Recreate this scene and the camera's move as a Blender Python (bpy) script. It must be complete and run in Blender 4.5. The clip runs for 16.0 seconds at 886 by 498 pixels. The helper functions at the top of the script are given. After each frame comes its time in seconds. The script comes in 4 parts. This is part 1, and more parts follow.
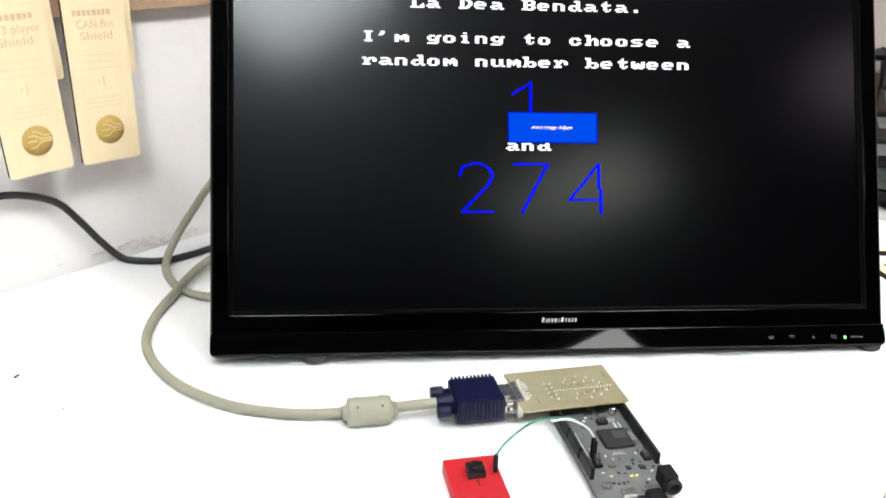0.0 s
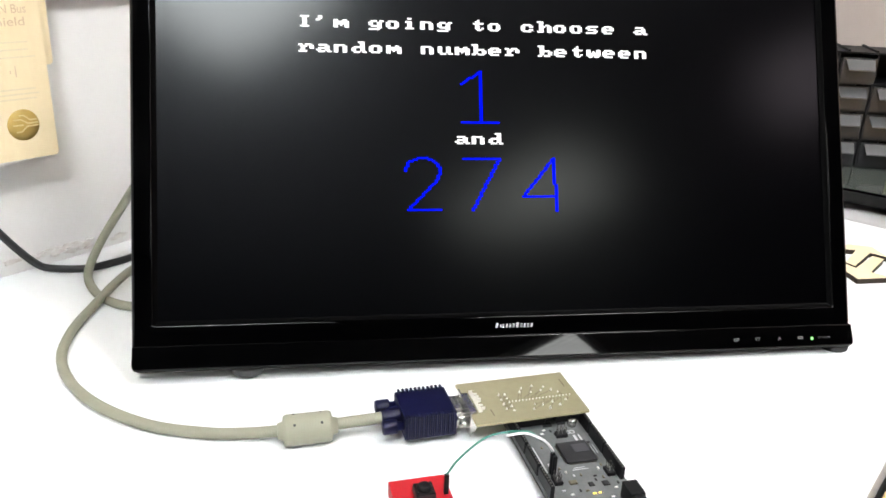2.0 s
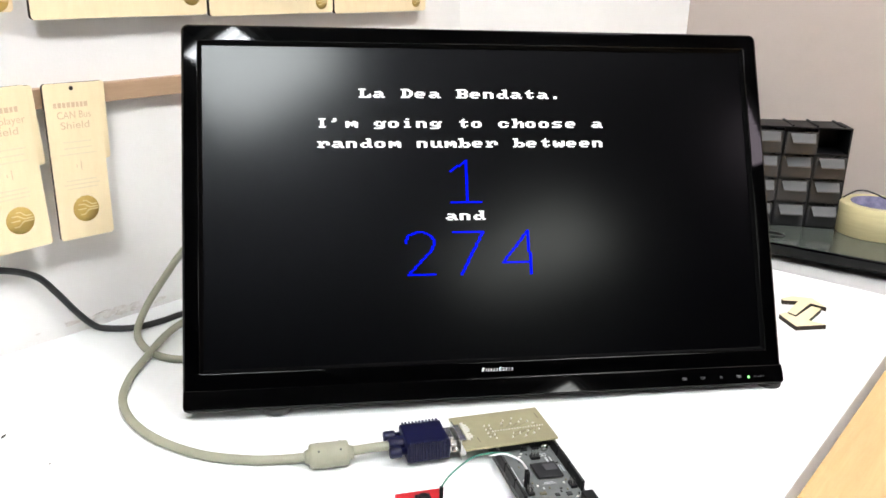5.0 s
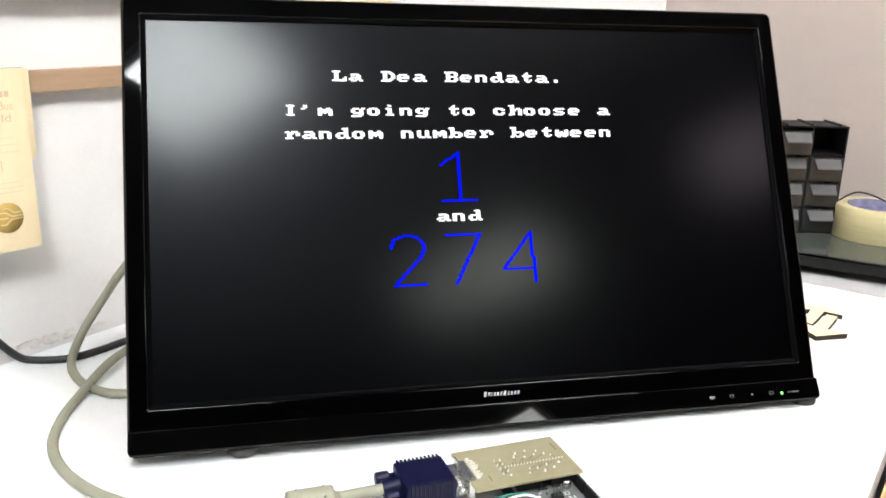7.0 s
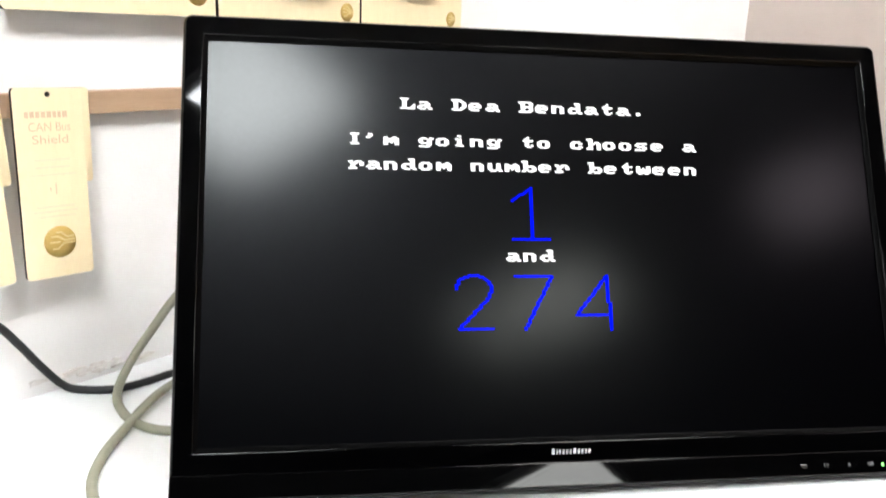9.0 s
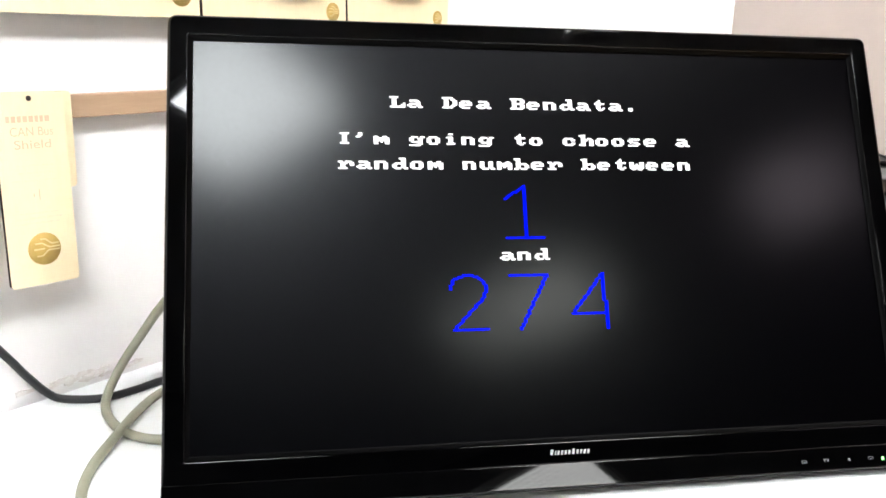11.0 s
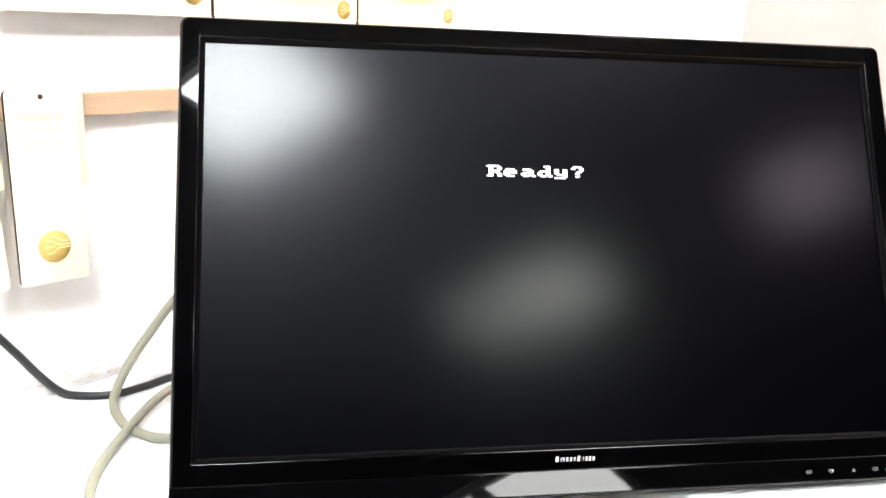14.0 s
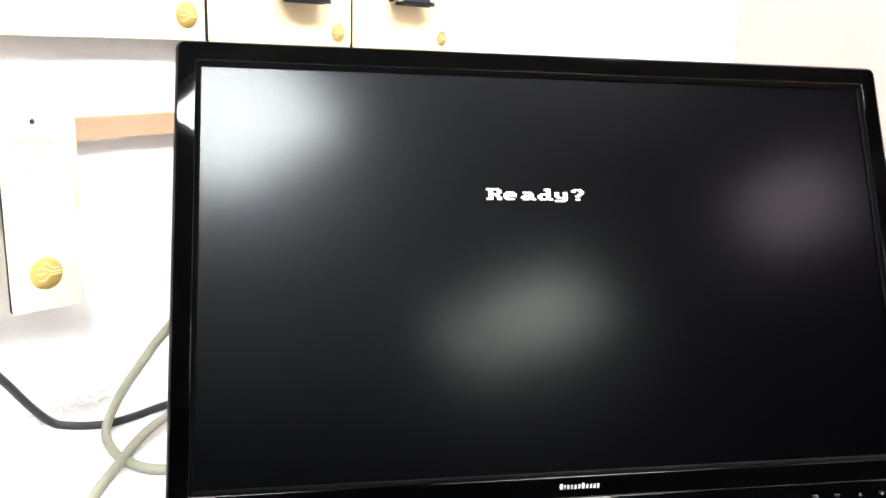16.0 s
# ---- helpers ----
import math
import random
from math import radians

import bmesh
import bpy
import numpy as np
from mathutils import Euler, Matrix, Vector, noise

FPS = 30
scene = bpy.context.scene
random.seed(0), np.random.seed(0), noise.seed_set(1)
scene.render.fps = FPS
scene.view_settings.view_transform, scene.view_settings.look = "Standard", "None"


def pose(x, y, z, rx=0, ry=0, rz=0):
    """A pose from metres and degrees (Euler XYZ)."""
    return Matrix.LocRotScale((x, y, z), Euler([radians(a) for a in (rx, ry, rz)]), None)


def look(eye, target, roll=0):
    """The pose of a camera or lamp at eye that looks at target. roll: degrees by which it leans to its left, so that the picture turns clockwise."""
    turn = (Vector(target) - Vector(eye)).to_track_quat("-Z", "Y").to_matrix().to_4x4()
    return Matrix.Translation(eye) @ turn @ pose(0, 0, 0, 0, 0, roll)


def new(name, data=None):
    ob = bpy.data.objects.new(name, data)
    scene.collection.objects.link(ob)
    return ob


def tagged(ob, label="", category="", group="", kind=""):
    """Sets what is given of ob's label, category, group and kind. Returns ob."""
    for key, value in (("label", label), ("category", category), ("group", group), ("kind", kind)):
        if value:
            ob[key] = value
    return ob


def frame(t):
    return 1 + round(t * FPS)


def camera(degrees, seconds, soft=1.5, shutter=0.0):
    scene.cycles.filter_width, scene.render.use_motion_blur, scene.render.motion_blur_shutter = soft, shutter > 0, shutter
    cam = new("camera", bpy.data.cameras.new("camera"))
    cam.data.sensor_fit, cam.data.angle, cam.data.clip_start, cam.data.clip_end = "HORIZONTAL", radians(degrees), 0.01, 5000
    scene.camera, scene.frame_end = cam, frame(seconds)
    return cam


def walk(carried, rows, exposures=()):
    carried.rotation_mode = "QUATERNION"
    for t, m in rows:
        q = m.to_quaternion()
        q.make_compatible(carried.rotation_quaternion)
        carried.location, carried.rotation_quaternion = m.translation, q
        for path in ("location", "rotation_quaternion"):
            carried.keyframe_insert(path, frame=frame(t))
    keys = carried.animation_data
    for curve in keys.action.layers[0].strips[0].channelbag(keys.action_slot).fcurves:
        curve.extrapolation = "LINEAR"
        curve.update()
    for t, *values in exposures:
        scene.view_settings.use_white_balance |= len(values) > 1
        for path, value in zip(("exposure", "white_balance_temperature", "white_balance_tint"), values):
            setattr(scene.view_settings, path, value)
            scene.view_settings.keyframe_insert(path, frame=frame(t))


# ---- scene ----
cam = camera(55.9, 16.0, soft=1.6, shutter=0.4)
PATH = [
    (0, (-0.378, -0.79, 1.112), (0.996, 0.435, 0.329), 1.7),
    (0.5, (-0.366, -0.782, 1.112), (1.031, 0.447, 0.379), 0.6),
    (1, (-0.36, -0.773, 1.105), (1.059, 0.436, 0.38), 1.4),
    (1.5, (-0.344, -0.769, 1.095), (1.091, 0.403, 0.341), 2.2),
    (2, (-0.34, -0.766, 1.087), (1.11, 0.382, 0.327), 2.3),
    (2.5, (-0.359, -0.788, 1.106), (1.071, 0.382, 0.34), 0.9),
    (3, (-0.397, -0.817, 1.132), (1.057, 0.36, 0.424), 1.1),
    (3.5, (-0.422, -0.837, 1.142), (1.046, 0.343, 0.47), 1.3),
    (4, (-0.439, -0.853, 1.147), (1.036, 0.334, 0.502), 1.2),
    (4.2, (-0.445, -0.855, 1.154), (1.032, 0.329, 0.506), 1.3),
    (6.3, (-0.406, -0.785, 1.112), (1.117, 0.375, 0.531), 1.6),
    (6.5, (-0.401, -0.765, 1.108), (1.172, 0.341, 0.556), 1.4),
    (7, (-0.38, -0.759, 1.089), (1.194, 0.335, 0.518), 1.2),
    (7.5, (-0.371, -0.751, 1.08), (1.154, 0.404, 0.496), 1.3),
    (8, (-0.365, -0.738, 1.082), (1.144, 0.419, 0.463), 1.8),
    (8.5, (-0.353, -0.735, 1.071), (1.172, 0.408, 0.462), 2.2),
    (9, (-0.349, -0.72, 1.084), (1.164, 0.484, 0.576), 2.2),
    (9.2, (-0.35, -0.711, 1.096), (1.185, 0.469, 0.594), 2.2),
    (11.3, (-0.342, -0.711, 1.079), (1.192, 0.469, 0.573), 1.2),
    (11.5, (-0.34, -0.711, 1.08), (1.196, 0.459, 0.556), 1.2),
    (12, (-0.337, -0.716, 1.08), (1.205, 0.44, 0.545), 1.1),
    (12.5, (-0.338, -0.713, 1.089), (1.205, 0.431, 0.533), 1.3),
    (13, (-0.336, -0.719, 1.082), (1.205, 0.438, 0.548), 1.3),
    (13.5, (-0.339, -0.713, 1.081), (1.202, 0.45, 0.557), 1.4),
    (14, (-0.345, -0.707, 1.092), (1.176, 0.479, 0.564), 2.2),
    (14.5, (-0.352, -0.702, 1.084), (1.188, 0.484, 0.614), 1.4),
    (15, (-0.349, -0.698, 1.092), (1.208, 0.467, 0.622), 2.1),
    (15.5, (-0.346, -0.692, 1.098), (1.203, 0.472, 0.6), 2.3),
    (16, (-0.344, -0.694, 1.093), (1.204, 0.477, 0.612), 2.0),
]
walk(cam, [(t, look(eye, target, roll)) for t, eye, target, roll in PATH],
     exposures=[(0.0, 0.0, 6500, 10), (4.2, 0.02, 6500, 10), (6.5, 0.15, 6500, 10), (8.3, 0.2, 6500, 10), (9.0, 0.25, 6500, 10), (11.3, 0.5, 6480, 11), (11.6, 0.75, 6480, 11), (12.5, 1.0, 6480, 12), (16.0, 1.08, 6480, 11)])

# ---- light: ceiling panels (built below) and a faint sky outside the closed room ----
PANEL_GLOW = 64.0
world = bpy.data.worlds.new("world")
scene.world = world
world.use_nodes = True
world.node_tree.nodes["Background"].inputs[0].default_value = (0.6, 0.7, 0.85, 1)
world.node_tree.nodes["Background"].inputs[1].default_value = 0.05

DESK = 0.75            # height of the white desk
CEIL = 2.70
WALL_X = 1.65          # second wall, right of the corner


# ---- materials ----
def mat(name, base, rough=0.5, metal=0.0, vary=0.06, scale=30.0, bump=0.0, bump_scale=200.0, spec=0.5, glow=None, power=0.0,
        stretch=(1, 1, 1), second=None, coat=0.0, trans=0.0):
    m = bpy.data.materials.new(name)
    m.use_nodes = True
    nt = m.node_tree
    p = nt.nodes["Principled BSDF"]
    p.inputs["Metallic"].default_value = metal
    p.inputs["Specular IOR Level"].default_value = spec
    p.inputs["Coat Weight"].default_value = coat
    p.inputs["Transmission Weight"].default_value = trans
    tc = nt.nodes.new("ShaderNodeTexCoord")
    mp = nt.nodes.new("ShaderNodeMapping")
    mp.inputs["Scale"].default_value = stretch
    nt.links.new(tc.outputs["Object"], mp.inputs["Vector"])
    n1 = nt.nodes.new("ShaderNodeTexNoise")
    n1.inputs["Scale"].default_value, n1.inputs["Detail"].default_value = scale, 6.0
    n2 = nt.nodes.new("ShaderNodeTexNoise")
    n2.inputs["Scale"].default_value, n2.inputs["Detail"].default_value = scale * 9, 3.0
    for n in (n1, n2):
        nt.links.new(mp.outputs[0], n.inputs["Vector"])
    add = nt.nodes.new("ShaderNodeMath")
    add.operation = "MULTIPLY_ADD"
    add.inputs[1].default_value = 0.35
    nt.links.new(n2.outputs["Fac"], add.inputs[0])
    nt.links.new(n1.outputs["Fac"], add.inputs[2])
    ramp = nt.nodes.new("ShaderNodeMapRange")
    ramp.inputs["From Min"].default_value, ramp.inputs["From Max"].default_value = 0.4, 0.95
    nt.links.new(add.outputs[0], ramp.inputs["Value"])
    mix = nt.nodes.new("ShaderNodeMix")
    mix.data_type = "RGBA"
    other = second or tuple(c * (1 - 2.5 * vary) for c in base)
    mix.inputs[6].default_value = (*base, 1)
    mix.inputs[7].default_value = (*other, 1)
    nt.links.new(ramp.outputs[0], mix.inputs[0])
    nt.links.new(mix.outputs[2], p.inputs["Base Color"])
    rr = nt.nodes.new("ShaderNodeMapRange")
    rr.inputs["To Min"].default_value, rr.inputs["To Max"].default_value = rough * 0.9, min(1.0, rough * 1.15)
    nt.links.new(n1.outputs["Fac"], rr.inputs["Value"])
    nt.links.new(rr.outputs[0], p.inputs["Roughness"])
    if bump:
        nb = nt.nodes.new("ShaderNodeTexNoise")
        nb.inputs["Scale"].default_value, nb.inputs["Detail"].default_value = bump_scale, 4.0
        nt.links.new(mp.outputs[0], nb.inputs["Vector"])
        b = nt.nodes.new("ShaderNodeBump")
        b.inputs["Strength"].default_value, b.inputs["Distance"].default_value = bump, 0.001
        nt.links.new(nb.outputs["Fac"], b.inputs["Height"])
        nt.links.new(b.outputs[0], p.inputs["Normal"])
    if glow:
        p.inputs["Emission Color"].default_value = (*glow, 1)
        p.inputs["Emission Strength"].default_value = power
    return m


def panel_material():
    """Anti-glare LCD front: near-black, with a frosted gloss of short and longer spread."""
    m = bpy.data.materials.new("matte_lcd_panel")
    m.use_nodes = True
    nt = m.node_tree
    nt.nodes.remove(nt.nodes["Principled BSDF"])
    base = nt.nodes.new("ShaderNodeBsdfDiffuse")
    base.inputs["Color"].default_value = (0.00015, 0.00015, 0.0003, 1)
    total = base.outputs[0]
    for rough, share, kind, tint in ((0.15, 0.0049, "BECKMANN", (1.0, 1.02, 0.98)), (0.23, 0.0035, "BECKMANN", (0.97, 1.01, 1.0)), (0.38, 0.0034, "BECKMANN", (0.97, 0.98, 1.06))):
        g = nt.nodes.new("ShaderNodeBsdfGlossy")
        g.distribution = kind
        g.inputs["Color"].default_value = (share * tint[0], share * tint[1], share * tint[2], 1)
        g.inputs["Roughness"].default_value = rough
        add = nt.nodes.new("ShaderNodeAddShader")
        nt.links.new(total, add.inputs[0])
        nt.links.new(g.outputs[0], add.inputs[1])
        total = add.outputs[0]
    nt.links.new(total, nt.nodes["Material Output"].inputs["Surface"])
    return m


M_WALL = mat("painted_wall", (0.82, 0.80, 0.78), 0.7, vary=0.03, scale=4, bump=0.15, bump_scale=350)
# side wall: its shade is put into the colour, darker than the back wall
M_WALL2 = mat("shaded_side_wall", (0.50, 0.43, 0.39), 0.7, vary=0.03, scale=4, bump=0.15, bump_scale=350)
# unseen closing walls: dark colour only holds down reflections and bounce
M_DARKWALL = mat("unseen_dark_wall", (0.06, 0.06, 0.06), 0.8, vary=0.04, scale=5)
M_CEIL = mat("ceiling_paint", (0.34, 0.34, 0.345), 0.8, vary=0.04, scale=5)
M_FLOOR = mat("floor_vinyl", (0.06, 0.06, 0.06), 0.5, vary=0.1, scale=6)
M_DESK = mat("white_laminate", (0.84, 0.85, 0.85), 0.38, vary=0.02, scale=9, bump=0.04, bump_scale=900, spec=0.4)
M_DESKGREY = mat("pale_grey_laminate", (0.50, 0.49, 0.49), 0.4, vary=0.03, scale=9, spec=0.4)
M_WOOD = mat("pale_wood_top", (0.60, 0.40, 0.20), 0.45, vary=0.1, scale=6, stretch=(1, 12, 1), second=(0.50, 0.31, 0.14), bump=0.05)
M_RAIL = mat("beech_rail", (0.46, 0.31, 0.20), 0.55, scale=10, stretch=(1, 14, 14), second=(0.36, 0.23, 0.14), bump=0.1)
M_PLY = mat("birch_plywood", (0.86, 0.72, 0.47), 0.6, scale=14, stretch=(5, 1, 1), second=(0.81, 0.65, 0.41), bump=0.06)
M_BURNT = mat("laser_cut_edge", (0.016, 0.010, 0.006), 0.8, scale=60, second=(0.035, 0.02, 0.01))
M_STAIN = mat("scuffed_paint", (0.62, 0.56, 0.52), 0.7, scale=160, second=(0.80, 0.78, 0.75))
M_ENGRAVE2 = mat("light_engraving", (0.60, 0.41, 0.26), 0.7, scale=90, second=(0.68, 0.50, 0.33))
M_ENGRAVE3 = mat("faint_engraving", (0.70, 0.56, 0.36), 0.7, scale=900, second=(0.80, 0.69, 0.49))
M_DISCLINE = mat("pale_engraved_line", (0.74, 0.58, 0.28), 0.6, scale=90)
M_GOLD = mat("engraved_disc", (0.54, 0.37, 0.10), 0.6, scale=120, second=(0.46, 0.30, 0.07))
M_PIANO = mat("black_gloss_plastic", (0.0004, 0.0004, 0.0005), 0.03, vary=0.1, scale=12, spec=0.22)
M_LIP = mat("dark_satin_plastic", (0.0005, 0.0005, 0.0006), 0.45, vary=0.1, scale=12, spec=0.05)
M_SCREEN = panel_material()
M_BACK = mat("black_textured_plastic", (0.02, 0.02, 0.02), 0.5, bump=0.3)
M_RUBBER = mat("grey_rubber", (0.06, 0.06, 0.06), 0.7)
M_MARK = mat("grey_print", (0.18, 0.18, 0.18), 0.5)
M_SILVERMARK = mat("silver_print", (0.42, 0.42, 0.43), 0.4)
M_LED = mat("green_led", (0.1, 0.5, 0.1), 0.4, glow=(0.35, 1.0, 0.25), power=1.0)
M_TEXT = mat("lit_white_pixels", (0.0, 0.0, 0.0), 0.5, spec=0.0, glow=(1.0, 1.0, 1.0), power=1.6)
M_BLUE = mat("lit_blue_pixels", (0.0, 0.0, 0.0), 0.5, spec=0.0, glow=(0.0, 0.004, 1.0), power=1.7)
M_OSD = mat("lit_menu_blue", (0.0, 0.0, 0.0), 0.5, spec=0.0, glow=(0.0, 0.075, 0.86), power=1.0)
M_OSDEDGE = mat("lit_menu_edge", (0.0, 0.0, 0.0), 0.5, spec=0.0, glow=(0.0, 0.01, 0.62), power=1.0)
M_CABLE = mat("beige_cable", (0.275, 0.27, 0.20), 0.5, vary=0.05, scale=40, bump=0.08)
M_BLACKCABLE = mat("black_cable", (0.012, 0.012, 0.013), 0.45)
M_PLUG = mat("blue_plug_plastic", (0.0020, 0.0026, 0.026), 0.42, scale=60, bump=0.1, spec=0.3)
M_METAL = mat("tinned_steel", (0.66, 0.65, 0.62), 0.2, metal=0.9, scale=80)
M_SOLDER = mat("solder", (0.88, 0.87, 0.82), 0.28, metal=0.25, scale=200)
M_FR4 = mat("bare_circuit_board", (0.285, 0.262, 0.165), 0.42, scale=25, second=(0.225, 0.20, 0.12), bump=0.05)
M_FR4EDGE = mat("board_edge", (0.42, 0.38, 0.23), 0.5, scale=40)
M_TRACE = mat("copper_track", (0.13, 0.11, 0.065), 0.35, scale=60)
M_DUE = mat("grey_solder_mask", (0.155, 0.16, 0.158), 0.38, scale=90, second=(0.085, 0.09, 0.09))
M_SILK = mat("silkscreen", (0.62, 0.63, 0.64), 0.5)
M_CHIP = mat("chip_epoxy", (0.018, 0.018, 0.02), 0.45, scale=60)
M_CHIPTOP = mat("chip_marking", (0.06, 0.06, 0.065), 0.4, scale=60)
M_HEADER = mat("header_plastic", (0.008, 0.008, 0.009), 0.5, spec=0.2)
M_HOLE = mat("socket_hole", (0.16, 0.155, 0.14), 0.35, metal=0.9)
M_YLED = mat("yellow_led", (0.6, 0.5, 0.1), 0.4, glow=(1.0, 0.75, 0.15), power=1.5)
M_RED = mat("red_printed_plastic", (0.46, 0.008, 0.016), 0.5, scale=50, second=(0.40, 0.007, 0.013), bump=0.15, bump_scale=600)
M_GREEN = mat("green_wire", (0.03, 0.19, 0.14), 0.35)
M_WHITE = mat("white_wire", (0.78, 0.78, 0.78), 0.4)
M_CASE = mat("cabinet_black_plastic", (0.006, 0.006, 0.007), 0.5, spec=0.25)
M_DRAWER = mat("smoky_clear_plastic", (0.042, 0.042, 0.044), 0.25, vary=0.12, scale=30, spec=0.6)
M_DRAWERLIP = mat("pale_clear_plastic", (0.095, 0.095, 0.098), 0.3, vary=0.1, scale=30)
M_TAPE = mat("masking_tape", (0.62, 0.54, 0.30), 0.6, scale=20, stretch=(1, 1, 10), bump=0.1)
M_CORE = mat("printed_card_core", (0.05, 0.05, 0.13), 0.6, scale=90, second=(0.22, 0.20, 0.32))
M_GLASS = mat("smoked_top", (0.075, 0.085, 0.075), 0.12, vary=0.1, scale=10, spec=0.5)
M_PANEL = mat("lamp_diffuser", (0.8, 0.8, 0.8), 0.5, glow=(0.96, 1.0, 1.03), power=PANEL_GLOW)
M_PANELSIDE = mat("side_lamp_diffuser", (0.8, 0.8, 0.8), 0.5, glow=(1.0, 1.0, 0.98), power=PANEL_GLOW * 0.62)
M_PANELMID = mat("far_lamp_diffuser", (0.8, 0.8, 0.8), 0.5, glow=(0.98, 1.0, 0.97), power=PANEL_GLOW * 0.24)
M_PANELDIM = mat("dim_lamp_diffuser", (0.8, 0.8, 0.8), 0.5, glow=(1.0, 0.84, 0.97), power=PANEL_GLOW * 0.115)
for m in (M_PANEL, M_PANELSIDE, M_PANELMID, M_PANELDIM):      # prismatic ribs of the diffuser
    nt = m.node_tree
    wave = nt.nodes.new("ShaderNodeTexWave")
    wave.bands_direction = "Y"
    wave.inputs["Scale"].default_value = 9.0
    coord = nt.nodes.new("ShaderNodeTexCoord")
    rib = nt.nodes.new("ShaderNodeMapRange")
    power = nt.nodes["Principled BSDF"].inputs["Emission Strength"].default_value
    rib.inputs["To Min"].default_value, rib.inputs["To Max"].default_value = power * 0.55, power * 1.35
    nt.links.new(coord.outputs["Object"], wave.inputs["Vector"])
    nt.links.new(wave.outputs["Fac"], rib.inputs["Value"])
    nt.links.new(rib.outputs[0], nt.nodes["Principled BSDF"].inputs["Emission Strength"])
M_FIXT = mat("lamp_housing", (0.7, 0.7, 0.7), 0.5)
M_PCBBLUE = mat("blue_solder_mask", (0.008, 0.022, 0.040), 0.4, scale=60)


# ---- mesh helpers ----
def part(name, bm, material, parent=None, label="", m=None):
    me = bpy.data.meshes.new(name)
    bm.normal_update()
    bm.to_mesh(me)
    bm.free()
    for one in (material if isinstance(material, (list, tuple)) else [material]):
        me.materials.append(one)
    ob = new(name, me)
    if parent:
        ob.parent = parent
    if m is not None:
        ob.matrix_basis = m
    if label:
        tagged(ob, label)
    return ob


def thing(name, m, label, category, group="", kind=""):
    ob = new(name)
    ob.empty_display_size = 0.02
    ob.matrix_basis = m
    return tagged(ob, label, category, group, kind)


def add_box(bm, x0, x1, y0, y1, z0, z1, bev=0.0, m=None, seg=2, index=0):
    r = bmesh.ops.create_cube(bm, size=1.0)
    vs = r["verts"]
    for v in vs:
        v.co = Vector(((x0 + x1) / 2 + v.co.x * (x1 - x0), (y0 + y1) / 2 + v.co.y * (y1 - y0), (z0 + z1) / 2 + v.co.z * (z1 - z0)))
    faces = list({f for v in vs for f in v.link_faces})
    for f in faces:
        f.material_index = index
    if bev:
        e = list({e for v in vs for e in v.link_edges})
        out = bmesh.ops.bevel(bm, geom=e, offset=bev, segments=seg, affect="EDGES", profile=0.6)
        vs = list({v for f in out["faces"] for v in f.verts} | {v for v in vs if v.is_valid})
    if m is not None:
        bmesh.ops.transform(bm, matrix=m, verts=[v for v in vs if v.is_valid])
    return vs


def box(x0, x1, y0, y1, z0, z1, bev=0.0, seg=2):
    bm = bmesh.new()
    add_box(bm, x0, x1, y0, y1, z0, z1, bev, seg=seg)
    return bm


def outline(w, h, r, n=6):
    """Corner-rounded rectangle about the origin, as points in the x-y plane, anticlockwise."""
    pts = []
    for cx, cy, a0 in ((w / 2 - r, h / 2 - r, 0), (-w / 2 + r, h / 2 - r, 90), (-w / 2 + r, -h / 2 + r, 180), (w / 2 - r, -h / 2 + r, 270)):
        for k in range(n + 1):
            a = radians(a0 + 90 * k / n)
            pts.append((cx + r * math.cos(a), cy + r * math.sin(a)))
    return pts


def slab(pts, z0, z1, bev=0.0):
    """A flat plate of the given outline; face index 0 on top, 1 on its sides."""
    bm = bmesh.new()
    lo = [bm.verts.new((x, y, z0)) for x, y in pts]
    hi = [bm.verts.new((x, y, z1)) for x, y in pts]
    bm.faces.new(hi)
    bm.faces.new(lo[::-1])
    n = len(pts)
    for k in range(n):
        f = bm.faces.new((lo[k], lo[(k + 1) % n], hi[(k + 1) % n], hi[k]))
        f.material_index = 1
    return bm


def lathe(profile, n=32):
    """Turned about z; profile of (radius, z), closed at the ends where radius is 0."""
    bm = bmesh.new()
    rings = []
    for r, z in profile:
        rings.append([bm.verts.new((r * math.cos(2 * math.pi * k / n), r * math.sin(2 * math.pi * k / n), z)) for k in range(n)] if r > 1e-6 else [bm.verts.new((0, 0, z))])
    for a, b in zip(rings, rings[1:]):
        for k in range(n):
            q = [a[k % len(a)], a[(k + 1) % len(a)], b[(k + 1) % len(b)], b[k % len(b)]]
            q = list(dict.fromkeys(q))
            if len(q) > 2:
                bm.faces.new(q)
    for f in bm.faces:
        f.smooth = True
    bmesh.ops.recalc_face_normals(bm, faces=bm.faces)
    return bm


def spline(pts, steps=10):
    """Smooth points through the given ones."""
    p = [Vector(q) for q in pts]
    p = [2 * p[0] - p[1]] + p + [2 * p[-1] - p[-2]]
    out = []
    for k in range(1, len(p) - 2):
        for s in range(steps):
            t = s / steps
            a, b, c, d = p[k - 1], p[k], p[k + 1], p[k + 2]
            out.append(0.5 * (2 * b + (c - a) * t + (2 * a - 5 * b + 4 * c - d) * t * t + (3 * b - a - 3 * c + d) * t ** 3))
    out.append(p[-2])
    return out


